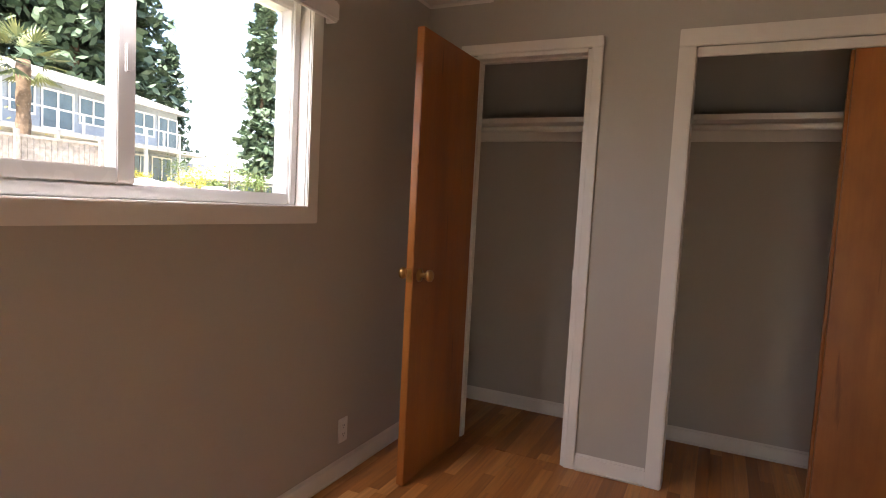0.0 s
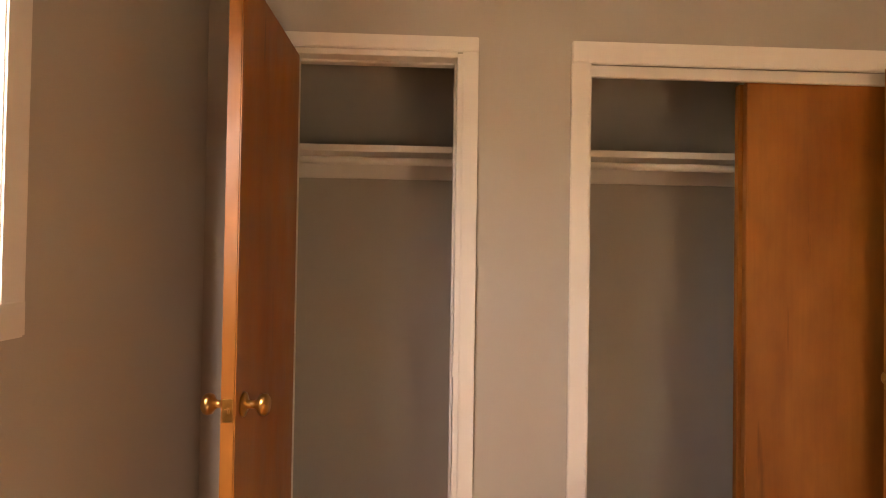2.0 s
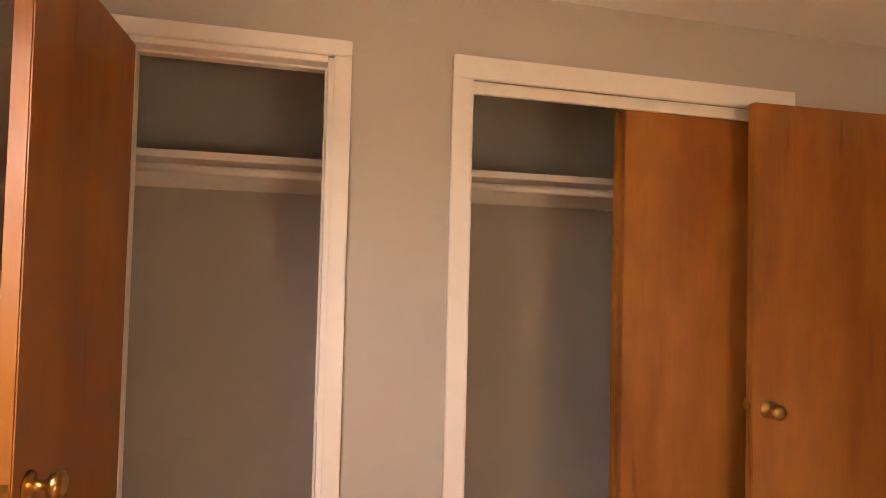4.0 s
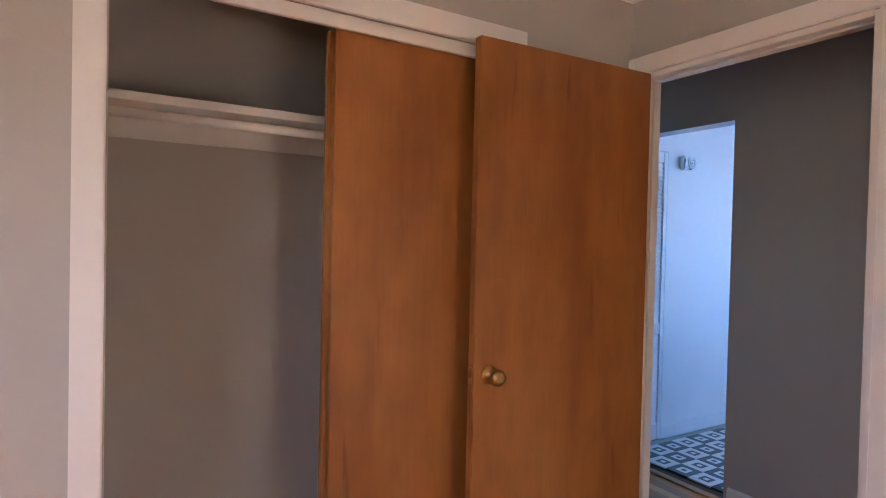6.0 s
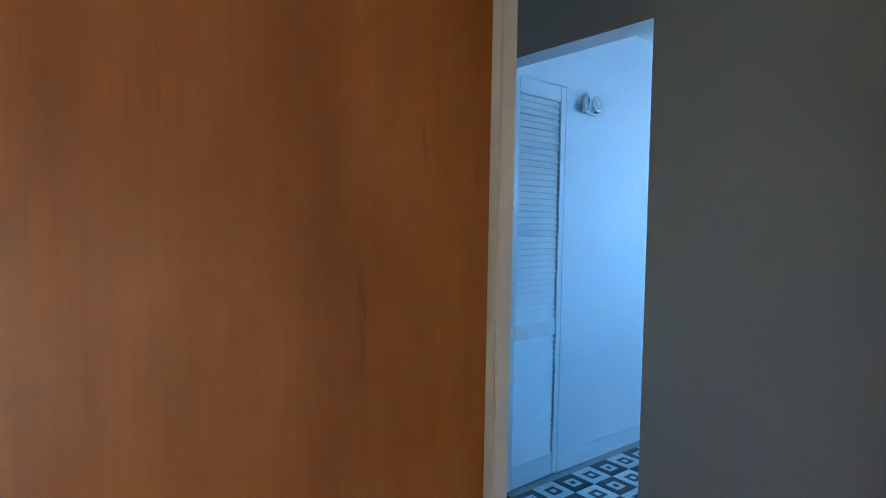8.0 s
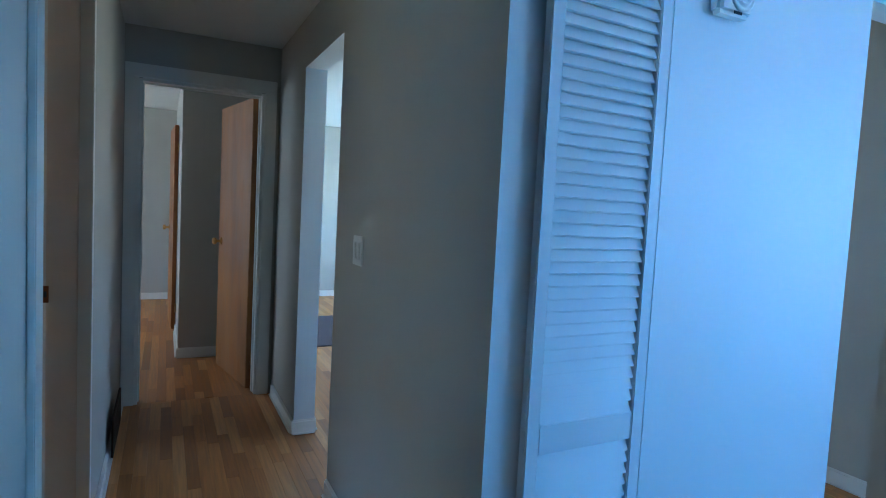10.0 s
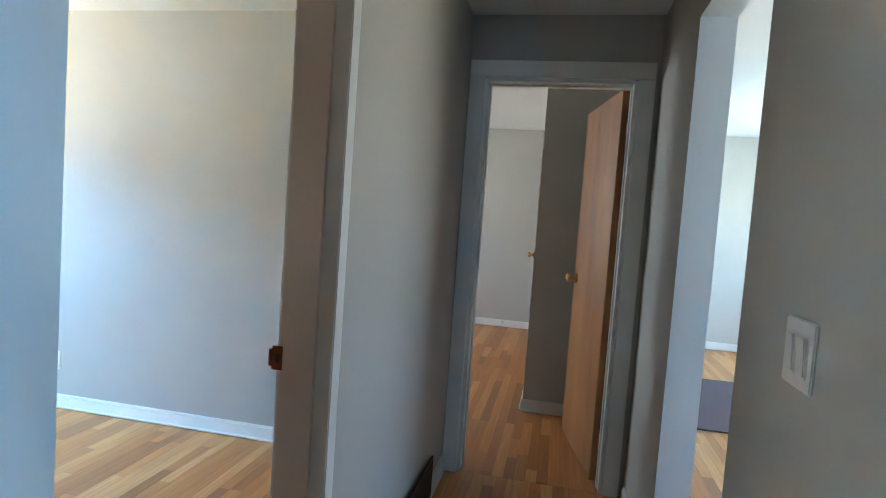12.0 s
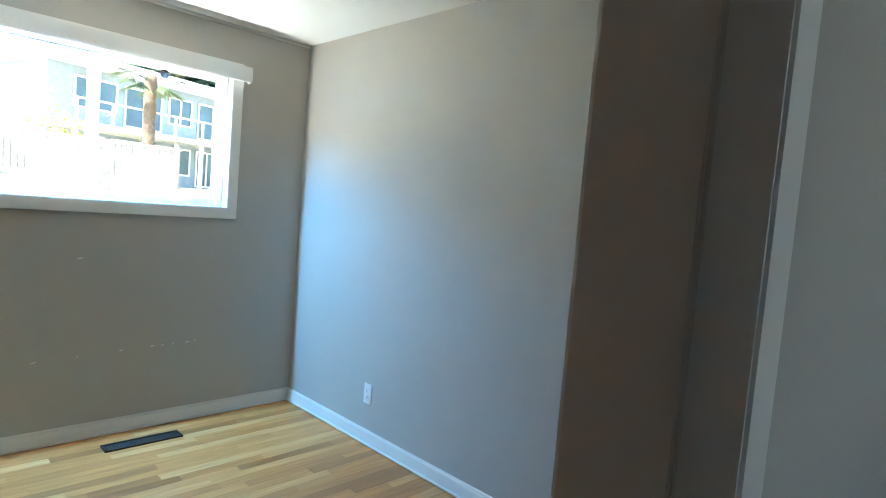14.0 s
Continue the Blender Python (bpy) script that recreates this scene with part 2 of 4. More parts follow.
def wall(name, axis, c0, c1, a0, a1, z0, z1, holes=(), mats=None, label="", category="wall"):
    """A wall across axis ('x': plane of constant x), from c0 to c1 thick, along a0..a1, with openings (a0, a1, z0, z1) cut through.
    mats: for the low side, the high side and the cut edges."""
    mats = mats or (WALL, WALL, WALL)
    A = sorted({a0, a1, *[v for h in holes for v in h[:2]]})
    Z = sorted({z0, z1, *[v for h in holes for v in h[2:]]})

    def solid(i, k):
        if i < 0 or k < 0 or i >= len(A) - 1 or k >= len(Z) - 1:
            return False
        am, zm = (A[i] + A[i + 1]) / 2, (Z[k] + Z[k + 1]) / 2
        return not any(h[0] < am < h[1] and h[2] < zm < h[3] for h in holes)

    b = bmesh.new()
    seen = {}

    def vert(c, a, z):
        key = (round(c, 5), round(a, 5), round(z, 5))
        if key not in seen:
            seen[key] = b.verts.new((c, a, z) if axis == "x" else (a, c, z))
        return seen[key]

    def face(pts, idx):
        f = b.faces.new([vert(*p) for p in pts])
        f.material_index = idx

    for i in range(len(A) - 1):
        for k in range(len(Z) - 1):
            if not solid(i, k):
                continue
            p, q, r, s = A[i], A[i + 1], Z[k], Z[k + 1]
            face([(c0, p, r), (c0, q, r), (c0, q, s), (c0, p, s)], 0)
            face([(c1, p, r), (c1, q, r), (c1, q, s), (c1, p, s)], 1)
            for ok, e in ((solid(i - 1, k), p), (solid(i + 1, k), q)):
                if not ok:
                    face([(c0, e, r), (c1, e, r), (c1, e, s), (c0, e, s)], 2)
            for ok, e in ((solid(i, k - 1), r), (solid(i, k + 1), s)):
                if not ok:
                    face([(c0, p, e), (c1, p, e), (c1, q, e), (c0, q, e)], 2)
    bmesh.ops.recalc_face_normals(b, faces=b.faces[:])
    return structure(finish(name, b, list(mats)), label or "smooth greige painted plaster wall", category)


def at_axis(axis, c, a, z):
    return (c, a, z) if axis == "x" else (a, c, z)


def span(axis, c0, c1, a0, a1, z0, z1, bevel=0.0, bm=None):
    p, q = at_axis(axis, c0, a0, z0), at_axis(axis, c1, a1, z1)
    return box([min(u, v) for u, v in zip(p, q)], [max(u, v) for u, v in zip(p, q)], bevel, bm)


def casing(name, axis, face, out, a0, a1, z1, w=0.07, w1=None, jamb=None, mat=None, label="", left=True, right=True, stop=None, head=None):
    """Door casing on a wall face: two legs and a head, each a flat board with a thin inner bead; jamb: (far face) lines the opening.
    out: which way the wall's face looks."""
    mat = mat or TRIM
    r = structure(root(name), label or "white painted flat wooden door casing", "door casing")
    w1 = w1 or w
    t0, t1 = face, face + out * 0.018
    t2 = face + out * 0.0205
    lo = a0 - (w if left else 0.0)
    hi = a1 + (w1 if right else 0.0)
    g = 0.0135 if stop else -0.002
    for ok, p, q, bead in ((left, a0 - w, a0 + g, a0 - 0.014), (right, a1 - g, a1 + w1, a1 + 0.014)):
        if ok:
            b = span(axis, t0, face + out * 0.046 if w1 < 0.05 and q > a1 else t1, p, q, 0.0, z1 + 0.002, 0.003)
            e = (a0 - 0.016, a0 - 0.004) if bead < a0 else (a1 + 0.004, a1 + 0.016)
            if not stop:
                span(axis, t0, t2, e[0], e[1], 0.0, z1, 0.003, b)
            part("casing_leg", b, mat, r)
    b = span(axis, t0, t1 + out * 0.0015, lo, hi, z1 + 0.003, z1 + (head or w) + 0.006, 0.003)
    span(axis, t0, t2, a0 - 0.004, a1 + 0.004, z1 + 0.006, z1 + 0.018, 0.003, b)
    part("casing_head", b, mat, r)
    if jamb is not None:
        m2 = stop or mat
        p0, p1 = sorted((face + out * 0.004, jamb - out * 0.004))
        part("jamb", span(axis, p0, p1, a0 - 0.006, a0 + 0.016, 0.0, z1 - 0.001, 0.002), m2, r)
        part("jamb", span(axis, p0, p1, a1 - 0.016, a1 + 0.006, 0.0, z1 - 0.001, 0.002), m2, r)
        part("jamb", span(axis, p0, p1, a0 + 0.017, a1 - 0.017, z1 - 0.016, z1 + 0.006, 0.002), m2, r)
        mid = (p0 + p1) / 2
        th = 0.0035 if stop else 0.0075
        e0, e1 = sorted((mid, face + out * 0.002 if stop else mid + 0.042))
        for s0, s1, q0, q1 in ((a0 + 0.0165, a0 + 0.0165 + th, 0.0, z1 - 0.018), (a1 - 0.0165 - th, a1 - 0.0165, 0.0, z1 - 0.018), (a0 + 0.025, a1 - 0.025, z1 - 0.024, z1 - 0.0165)):
            part("door_stop", span(axis, e0, e1, s0, s1, q0, q1, 0.002), m2, r)
    return r


def baseboard(axis, face, out, a0, a1, mat=None, h=0.085):
    mat = mat or TRIM
    b = span(axis, face, face + out * 0.013, a0, a1, 0.0, h - 0.012, 0.002)
    span(axis, face, face + out * 0.009, a0, a1, h - 0.013, h, 0.004, b)
    span(axis, face + out * 0.0125, face + out * 0.024, a0, a1, 0.0, 0.017, 0.006, b)
    return structure(finish("baseboard", b, mat), "white painted wooden baseboard with shoe moulding", "baseboard")


def knob_mesh():
    return lathe([(0.001, 0.0), (0.031, 0.0), (0.031, 0.004), (0.024, 0.008), (0.011, 0.011), (0.0095, 0.028), (0.014, 0.034), (0.024, 0.040), (0.0275, 0.049), (0.026, 0.058), (0.019, 0.064), (0.012, 0.0655), (0.001, 0.066)], 28)


def swing_door(name, hinge, turn, width, height, knob_z, mat, label, group="doors", hinges=True, thick=0.035):
    """A flush door: its leaf runs from the hinge along local +x; local y is its thickness (0 to thick)."""
    r = tagged(root(name, hinge, turn), label, "door", group)
    part("door_leaf", box((0.0, 0.0, 0.008), (width, thick, height), 0.003), mat, r)
    for s, y in ((-1, 0.0), (1, thick)):
        b = knob_mesh()
        bmesh.ops.transform(b, matrix=pose(width - 0.062, y, knob_z, -90 * s if s > 0 else 90, 0, 0), verts=b.verts)
        part("knob", b, BRASS, r, "round aged brass knob")
    b = box((width - 0.0005, thick / 2 - 0.0125, knob_z - 0.028), (width + 0.0016, thick / 2 + 0.0125, knob_z + 0.028), 0.0008)
    part("latch_plate", b, BRASS, r, "small brass latch plate")
    b = box((width, thick / 2 - 0.006, knob_z - 0.008), (width + 0.010, thick / 2 + 0.006, knob_z + 0.008), 0.003)
    part("latch_bolt", b, BRASS, r, "brass latch bolt")
    if hinges:
        for z in (0.22, height - 0.22):
            b = lathe([(0.001, 0), (0.0065, 0), (0.0065, 0.088), (0.001, 0.088)], 12)
            bmesh.ops.transform(b, matrix=pose(-0.006, 0.001, z - 0.044), verts=b.verts)
            part("hinge", b, BRASS, r, "brass hinge knuckle")
    return r


# ---- structure ----
H = 2.345
XW, XE, YC, XH = -1.27, 1.92, 2.868, 1.985
SHELL = paint("siding_paint", (0.5, 0.5, 0.48), 0.7)
wall("wall_west", "x", XW - 0.16, XW, -1.22, 11.05, -0.6, 2.6,
     [(0.40, 1.88, 1.245, 2.04), (4.81, 6.238, 1.283, 2.08), (8.40, 10.2, 1.0, 2.06)], (SHELL, WALL, TRIM), "greige plaster wall with wide windows and scuffs")
# The opening here is for the unseen window added to let sun in.
wall("wall_south", "y", -1.22, -1.10, XW, 5.45, -0.6, 2.6, [(0.30, 1.20, 0.12, 1.20)], (SHELL, WALL, TRIM))
wall("wall_closet", "y", YC, YC + 0.10, XW, XE, 0, H, [(-0.992, -0.384, 0, 2.065), (0.078, 1.292, 0, 2.04)], label="greige plaster wall with two closet openings")
wall("wall_closet_divider", "x", -0.25, -0.15, YC + 0.10, 3.55, 0, H)
wall("wall_closet_back", "y", 3.55, 3.65, XW, XE, 0, H)
wall("wall_hall_west", "x", XE, XH, -1.10, 6.70, 0, H, [(1.992, 2.80, 0, 2.04), (4.366, 5.14, 0, 2.04)], label="greige plaster wall with two bedroom doorways")
wall("wall_second_bedroom_east", "x", 1.897, 1.919, 3.651, 6.748, 0, H + 0.026, [(4.366, 5.14, 0, 2.04)])
wall("wall_hall_west_north", "x", XH + 0.001, 2.029, 5.181, 6.748, 0, H)
wall("wall_hall_north", "y", 6.75, 6.86, XW, 3.07, 0, 2.5, [(2.112, 2.848, 0, 2.04)], label="greige plaster wall with a doorway")
wall("wall_hall_east", "x", 2.95, 3.07, -1.10, 6.75, 0, 2.5, [(3.06, 3.855, 0, 2.035), (5.217, 5.97, 0, 2.075)], (WALL, WHITEWALL, WHITEWALL), "greige plaster wall with two cased-free openings")
wall("wall_entry_north", "y", 3.87, 3.97, 3.07, 5.45, 0, 2.5, [(4.35, 5.40, 0, 2.09)], (WHITEWALL, WALL, WHITEWALL), "white painted wall beside a louvered door")
wall("wall_east", "x", 5.45, 5.61, -1.22, 11.05, -0.6, 2.6, [(1.60, 2.90, 0.90, 2.08), (5.00, 6.85, 0.80, 2.10), (8.30, 10.4, 0.80, 2.10)], (WALL, SHELL, TRIM))
wall("wall_north", "y", 10.93, 11.05, XW, 5.45, -0.6, 2.6)
wall("wall_living_west", "x", 2.98, 3.07, 6.86, 10.93, 0, 2.5)
wall("wall_bedroom_closet_front", "y", 7.86, 7.96, 2.38, 2.98, 0, 2.5)
wall("wall_bedroom_closet_side", "x", 2.38, 2.48, 7.96, 10.93, 0, 2.5, [(8.95, 9.62, 0, 2.04)])


def slab(name, x0, x1, y0, y1, z0, z1, mat, label, category):
    return structure(finish(name, box((x0, y0, z0), (x1, y1, z1)), mat), label, category)


slab("ceiling_bedroom", XW, XE, -1.10, YC, H, H + 0.1, CEIL, "off-white lightly textured plaster ceiling", "ceiling")
slab("ceiling_closets", XW, XE, YC + 0.001, 3.65, H + 0.002, H + 0.1, CEIL, "off-white plaster closet ceiling", "ceiling")
slab("ceiling_second_bedroom", XW, XE, 3.651, 6.75, H + 0.026, H + 0.12, CEIL, "off-white lightly textured plaster ceiling", "ceiling")
slab("ceiling_hall", XE + 0.001, 2.95, -1.10, 6.75, H + 0.006, H + 0.1, CEIL, "grey-white plaster hall ceiling", "ceiling")
slab("ceiling_far_bedroom", XW, 3.07, 6.86, 10.93, 2.43, 2.53, CEIL, "off-white plaster ceiling", "ceiling")
slab("ceiling_entry", 3.07, 5.45, -1.10, 3.97, 2.40, 2.51, CEIL, "white plaster entry ceiling", "ceiling")
slab("ceiling_living", 3.07, 5.45, 3.971, 10.93, 2.45, 2.55, CEIL, "white plaster living room ceiling", "ceiling")
slab("roof", XW - 0.45, 5.95, -1.6, 11.5, 2.6, 2.72, SHELL, "flat roof slab over the house", "roof")
slab("subfloor", XW - 0.16, 5.61, -1.22, 11.05, -0.25, -0.012, GAP, "dark subfloor under the strips", "floor")
SUB = bpy.data.objects["subfloor"]

# Small picture rail strip where walls meet the ceiling.
for ax, c, o, a0, a1, h in (("x", XW, 1, -1.10, YC, H), ("x", XW, 1, 3.65, 6.75, H + 0.026), ("y", YC, -1, XW, -0.9, H)):
    structure(finish("ceiling_trim", span(ax, c, c + o * 0.012, a0, a1, h - 0.018, h - 0.001, 0.004), TRIM), "thin white strip along the ceiling edge", "trim")

# Casings and jambs.
casing("closet_casing", "y", YC, -1, -0.992, -0.384, 2.06, 0.07, 0.0565, jamb=YC + 0.10, head=0.048)
casing("closet_casing", "y", YC, -1, 0.078, 1.292, 2.032, 0.072, head=0.074, label="white painted wide closet casing")
casing("door_casing", "x", XE, -1, 1.992, 2.80, 2.04, 0.066, jamb=XH)
casing("door_casing", "x", XH, 1, 1.992, 2.80, 2.04, 0.07)
casing("door_casing", "x", XH, 1, 4.366, 5.14, 2.04, 0.075, 0.040, jamb=1.897, label="white painted door casing with cream jamb", stop=JAMB)
casing("door_casing", "x", 1.897, -1, 4.366, 5.14, 2.04, 0.07)
casing("door_casing", "y", 6.75, -1, 2.112, 2.848, 2.04, 0.078, jamb=6.86)

# Header board that hides the sliding track.
structure(finish("closet_track_board", span("y", YC + 0.012, YC + 0.03, 0.081, 1.274, 1.995, 2.037, 0.002), TRIM), "white board hiding the sliding door track", "trim")
b = span("y", YC + 0.003, YC + 0.105, 0.072, 0.080, 0, 2.03, 0.002)
span("y", YC + 0.003, YC + 0.105, 1.2765, 1.298, 0, 2.03, 0.002, b)
structure(finish("closet_jamb", b, TRIM), "white painted closet jambs", "trim")

# Baseboards.
for ax, c, o, a0, a1 in (
        ("x", XW, 1, -1.10, YC), ("y", YC, -1, -1.25, -1.04), ("y", YC, -1, -0.327, 0.005), ("y", YC, -1, 1.365, 1.90),
        ("x", XE, -1, -1.10, 1.925), ("y", -1.10, 1, XW, XE),
        ("y", 3.55, -1, XW, -0.25), ("y", 3.55, -1, -0.15, XE), ("x", XW, 1, 2.97, 3.55), ("x", -0.25, -1, 2.97, 3.54), ("x", -0.15, 1, 2.97, 3.54),
        ("x", XW, 1, 3.65, 6.75), ("y", 6.75, -1, XW, XE), ("y", 3.65, 1, XW, XE), ("x", 1.897, -1, 5.215, 6.72),
        ("x", XH, 1, 2.875, 4.288), ("x", 2.029, 1, 5.182, 6.728), ("x", 2.95, -1, -1.1, 3.035), ("x", 2.95, -1, 3.858, 5.212), ("x", 2.95, -1, 5.975, 6.70), ("y", 5.972, -1, 2.94, 3.075),
        ("y", 10.93, -1, XW, 2.38), ("y", 10.93, -1, 3.07, 5.45), ("y", 7.86, -1, 2.37, 2.98), ("x", 2.38, -1, 7.86, 8.88), ("x", 5.45, -1, 3.97, 10.93), ("x", 3.07, 1, 5.98, 10.9)):
    baseboard(ax, c, o, a0, a1)
for ax, c, o, a0, a1 in (("y", 3.87, -1, 3.45, 4.35), ("x", 5.45, -1, -1.1, 3.87)):
    baseboard(ax, c, o, a0, a1, WHITEWALL, 0.10)


# ---- windows ----
def sliding_window(name, y0, y1, z0, z1, label):
    """A two-light sliding window in the west wall: flat casing, vinyl frame, one fixed pane and one sash in front of it."""
    r = structure(root(name), label, "window")
    w = 0.068
    for n_, a, b_, c, d in (("casing_side", y0 - w, y0, z0 - w, z1 + w), ("casing_side", y1, y1 + w, z0 - w, z1 + w)):
        part(n_, span("x", XW, XW + 0.017, a, b_, c, d, 0.004), TRIM, r)
    part("casing_sill", span("x", XW, XW + 0.019, y0 - w + 0.001, y1 + w - 0.001, z0 - w - 0.001, z0, 0.004), TRIM, r)
    part("casing_head", span("x", XW, XW + 0.019, y0 - w + 0.001, y1 + w - 0.001, z1, z1 + w, 0.004), TRIM, r)
    xo, f = XW - 0.125, 0.045
    for a, b_, c, d in ((y0, y0 + f, z0, z1), (y1 - f, y1, z0, z1), (y0 + f, y1 - f, z0, z0 + f), (y0 + f, y1 - f, z1 - f, z1)):
        bm = span("x", xo, xo + 0.075, a, b_, c, d, 0.003)
        span("x", xo + 0.07, xo + 0.085, a + 0.006, b_ - 0.006, c + 0.006, d - 0.006, 0.003, bm)
        part("window_frame", bm, VINYL, r)
    mid = (y0 + y1) / 2
    s = 0.045
    sash = part("sash", span("x", xo + 0.052, xo + 0.082, y0 + f, y0 + f + s, z0 + f, z1 - f, 0.003), VINYL, r)
    for a, b_, c, d in ((mid - s / 2, mid + s / 2 + 0.012, z0 + f, z1 - f), (y0 + f + s, mid - s / 2, z0 + f, z0 + f + s), (y0 + f + s, mid - s / 2, z1 - f - s, z1 - f)):
        part("sash_rail", span("x", xo + 0.052, xo + 0.083, a, b_, c, d, 0.003), VINYL, r)
    part("meeting_stile", span("x", xo + 0.01, xo + 0.04, mid - 0.012, mid + 0.034, z0 + f, z1 - f, 0.003), VINYL, r)
    part("latch", span("x", xo + 0.083, xo + 0.094, mid - 0.004, mid + 0.016, z0 + 0.36, z0 + 0.44, 0.004), VINYL, r)
    for x, a, b_, c, d in ((xo + 0.066, y0 + f + s, mid - s / 2, z0 + f + s, z1 - f - s), (xo + 0.025, mid + 0.034, y1 - f, z0 + f, z1 - f)):
        g = part("pane", span("x", x, x + 0.004, a, b_, c, d), GLASS, r)
        g.visible_shadow = False
    return r


sliding_window("window_1", 0.40, 1.88, 1.245, 2.04, "white sliding window with flat painted casing")
sliding_window("window_2", 4.81, 6.238, 1.283, 2.08, "white sliding window with flat painted casing")


def blind_valance(y0, y1, z0, z1, label):
    r = tagged(root("blind_valance", (XW + 0.02, (y0 + y1) / 2, z0)), label, "window blind", "window blinds")
    h, L = z1 - z0, (y1 - y0) / 2
    part("valance_board", box((0.045, -L, 0), (0.058, L, h), 0.004), VINYL, r)
    part("valance_board", box((0.0585, -L - 0.001, h * 0.12), (0.0625, L + 0.001, h * 0.88), 0.002), VINYL, r)
    for s in (-1, 1):
        part("valance_return", box((0.0, s * L - 0.006, 0.001), (0.045, s * L + 0.006, h - 0.001), 0.003), VINYL, r)
    part("headrail", box((0.004, -L + 0.008, h * 0.35), (0.043, L - 0.008, h - 0.004), 0.003), VINYL, r)
    return r


blind_valance(0.34, 1.955, 1.975, 2.055, "white window blind valance above the window")
blind_valance(4.73, 6.328, 2.038, 2.128, "white window blind valance above the window")

# Unseen windows, added to bring daylight into the rooms off the hall.
for nm, y0, y1, z0, z1, x in (("unseen_window_3", 8.4, 10.2, 1.0, 2.06, XW - 0.1), ("unseen_window_4", 1.60, 2.90, 0.90, 2.08, 5.52), ("unseen_window_5", 5.0, 6.85, 0.80, 2.10, 5.52), ("unseen_window_6", 8.3, 10.4, 0.80, 2.10, 5.52)):
    r = structure(root(nm), "plain white framed window, unseen, added for daylight", "window")
    for a, b_, c, d in ((y0, y0 + 0.05, z0, z1), (y1 - 0.05, y1, z0, z1), (y0 + 0.05, y1 - 0.05, z0, z0 + 0.05), (y0 + 0.05, y1 - 0.05, z1 - 0.05, z1)):
        part("window_frame", span("x", x, x + 0.06, a, b_, c, d, 0.003), VINYL, r)
    g = part("pane", span("x", x + 0.03, x + 0.034, y0 + 0.05, y1 - 0.05, z0 + 0.05, z1 - 0.05), GLASS, r)
    g.visible_shadow = False

# Unseen low window, added so sun on the floor bounces into the bedroom.
r = structure(root("unseen_window_7"), "low white framed window, unseen, added to let the sun in", "window")
for a, b_, c, d in ((0.30, 0.35, 0.12, 1.20), (1.15, 1.20, 0.12, 1.20), (0.35, 1.15, 0.12, 0.17), (0.35, 1.15, 1.15, 1.20)):
    part("window_frame", span("y", -1.20, -1.14, a, b_, c, d, 0.003), VINYL, r)
g = part("pane", span("y", -1.172, -1.168, 0.35, 1.15, 0.17, 1.15), GLASS, r)
g.visible_shadow = False

# ---- doors ----
swing_door("closet_door", (-0.985, 2.846, 0), -90.8, 0.602, 2.03, 0.962, DOORWOOD, "open flush orange-brown veneer closet door", "bedroom doors")
swing_door("bedroom_door", (1.898, 2.780, 0), 178.1, 0.788, 2.03, 0.927, DOORWOOD, "open flush orange-brown veneer bedroom door", "bedroom doors")
swing_door("second_bedroom_door", (1.889, 4.386, 0), 157.5, 0.735, 2.03, 0.955, DOORWOOD, "open flush wooden door inside the second bedroom", "bedroom doors")
swing_door("far_bedroom_door", (2.828, 6.88, 0), 101.2, 0.725, 2.03, 1.0, PALEWOOD, "open honey-coloured flush door at the hall's end", "bedroom doors")
swing_door("far_closet_door", (2.375, 8.99, 0), 93.0, 0.62, 2.03, 1.0, DOORWOOD, "brown flush closet door in the far bedroom", "bedroom doors")


def sliding_panel(x0, x1, y0, y1, z1, label):
    r = tagged(root("sliding_closet_door", ((x0 + x1) / 2, (y0 + y1) / 2, 0.012)), label, "sliding door", "sliding closet doors")
    w, t = (x1 - x0) / 2, (y1 - y0) / 2
    part("door_leaf", box((-w, -t, 0), (w, t, z1), 0.003), DOORWOOD, r)
    part("hanger", box((-w + 0.06, t, z1 - 0.05), (-w + 0.10, t + 0.006, z1), 0.001), BRONZE, r, "dark metal track hanger")
    return r


sliding_panel(0.672, 1.274, YC + 0.036, YC + 0.066, 1.99, "orange-brown veneer sliding closet door pushed aside")
sliding_panel(0.662, 1.274, YC + 0.074, YC + 0.102, 1.99, "orange-brown veneer sliding closet door behind another")


# ---- closet fittings ----
def closet_shelf(x0, x1, label):
    r = tagged(root("closet_shelf", ((x0 + x1) / 2, 3.40, 1.775)), label, "shelf", "closet shelves")
    L = (x1 - x0) / 2
    part("shelf_board", box((-L, -0.175, 0), (L, 0.149, 0.02), 0.003), TRIM, r)
    part("shelf_edge", box((-L, -0.183, -0.006), (L, -0.1755, 0.022), 0.003), TRIM, r)
    part("back_cleat", box((-L, 0.13, -0.075), (L, 0.149, -0.001), 0.003), TRIM, r, "white painted cleat")
    for s in (-1, 1):
        part("side_cleat", box((s * L - s * 0.019, -0.17, -0.075), (s * L, 0.129, -0.001), 0.003), TRIM, r, "white painted cleat")
    b = lathe([(0.001, -L + 0.0195), (0.0165, -L + 0.0195), (0.0165, L - 0.0195), (0.001, L - 0.0195)], 20)
    bmesh.ops.transform(b, matrix=pose(0, -0.12, -0.034, 0, 90, 0), verts=b.verts)
    part("closet_rod", b, TRIM, r, "white painted round hanging rod")
    return r


closet_shelf(XW, -0.25, "white painted closet shelf with a hanging rod")
closet_shelf(-0.15, XE, "long white painted closet shelf with a hanging rod")


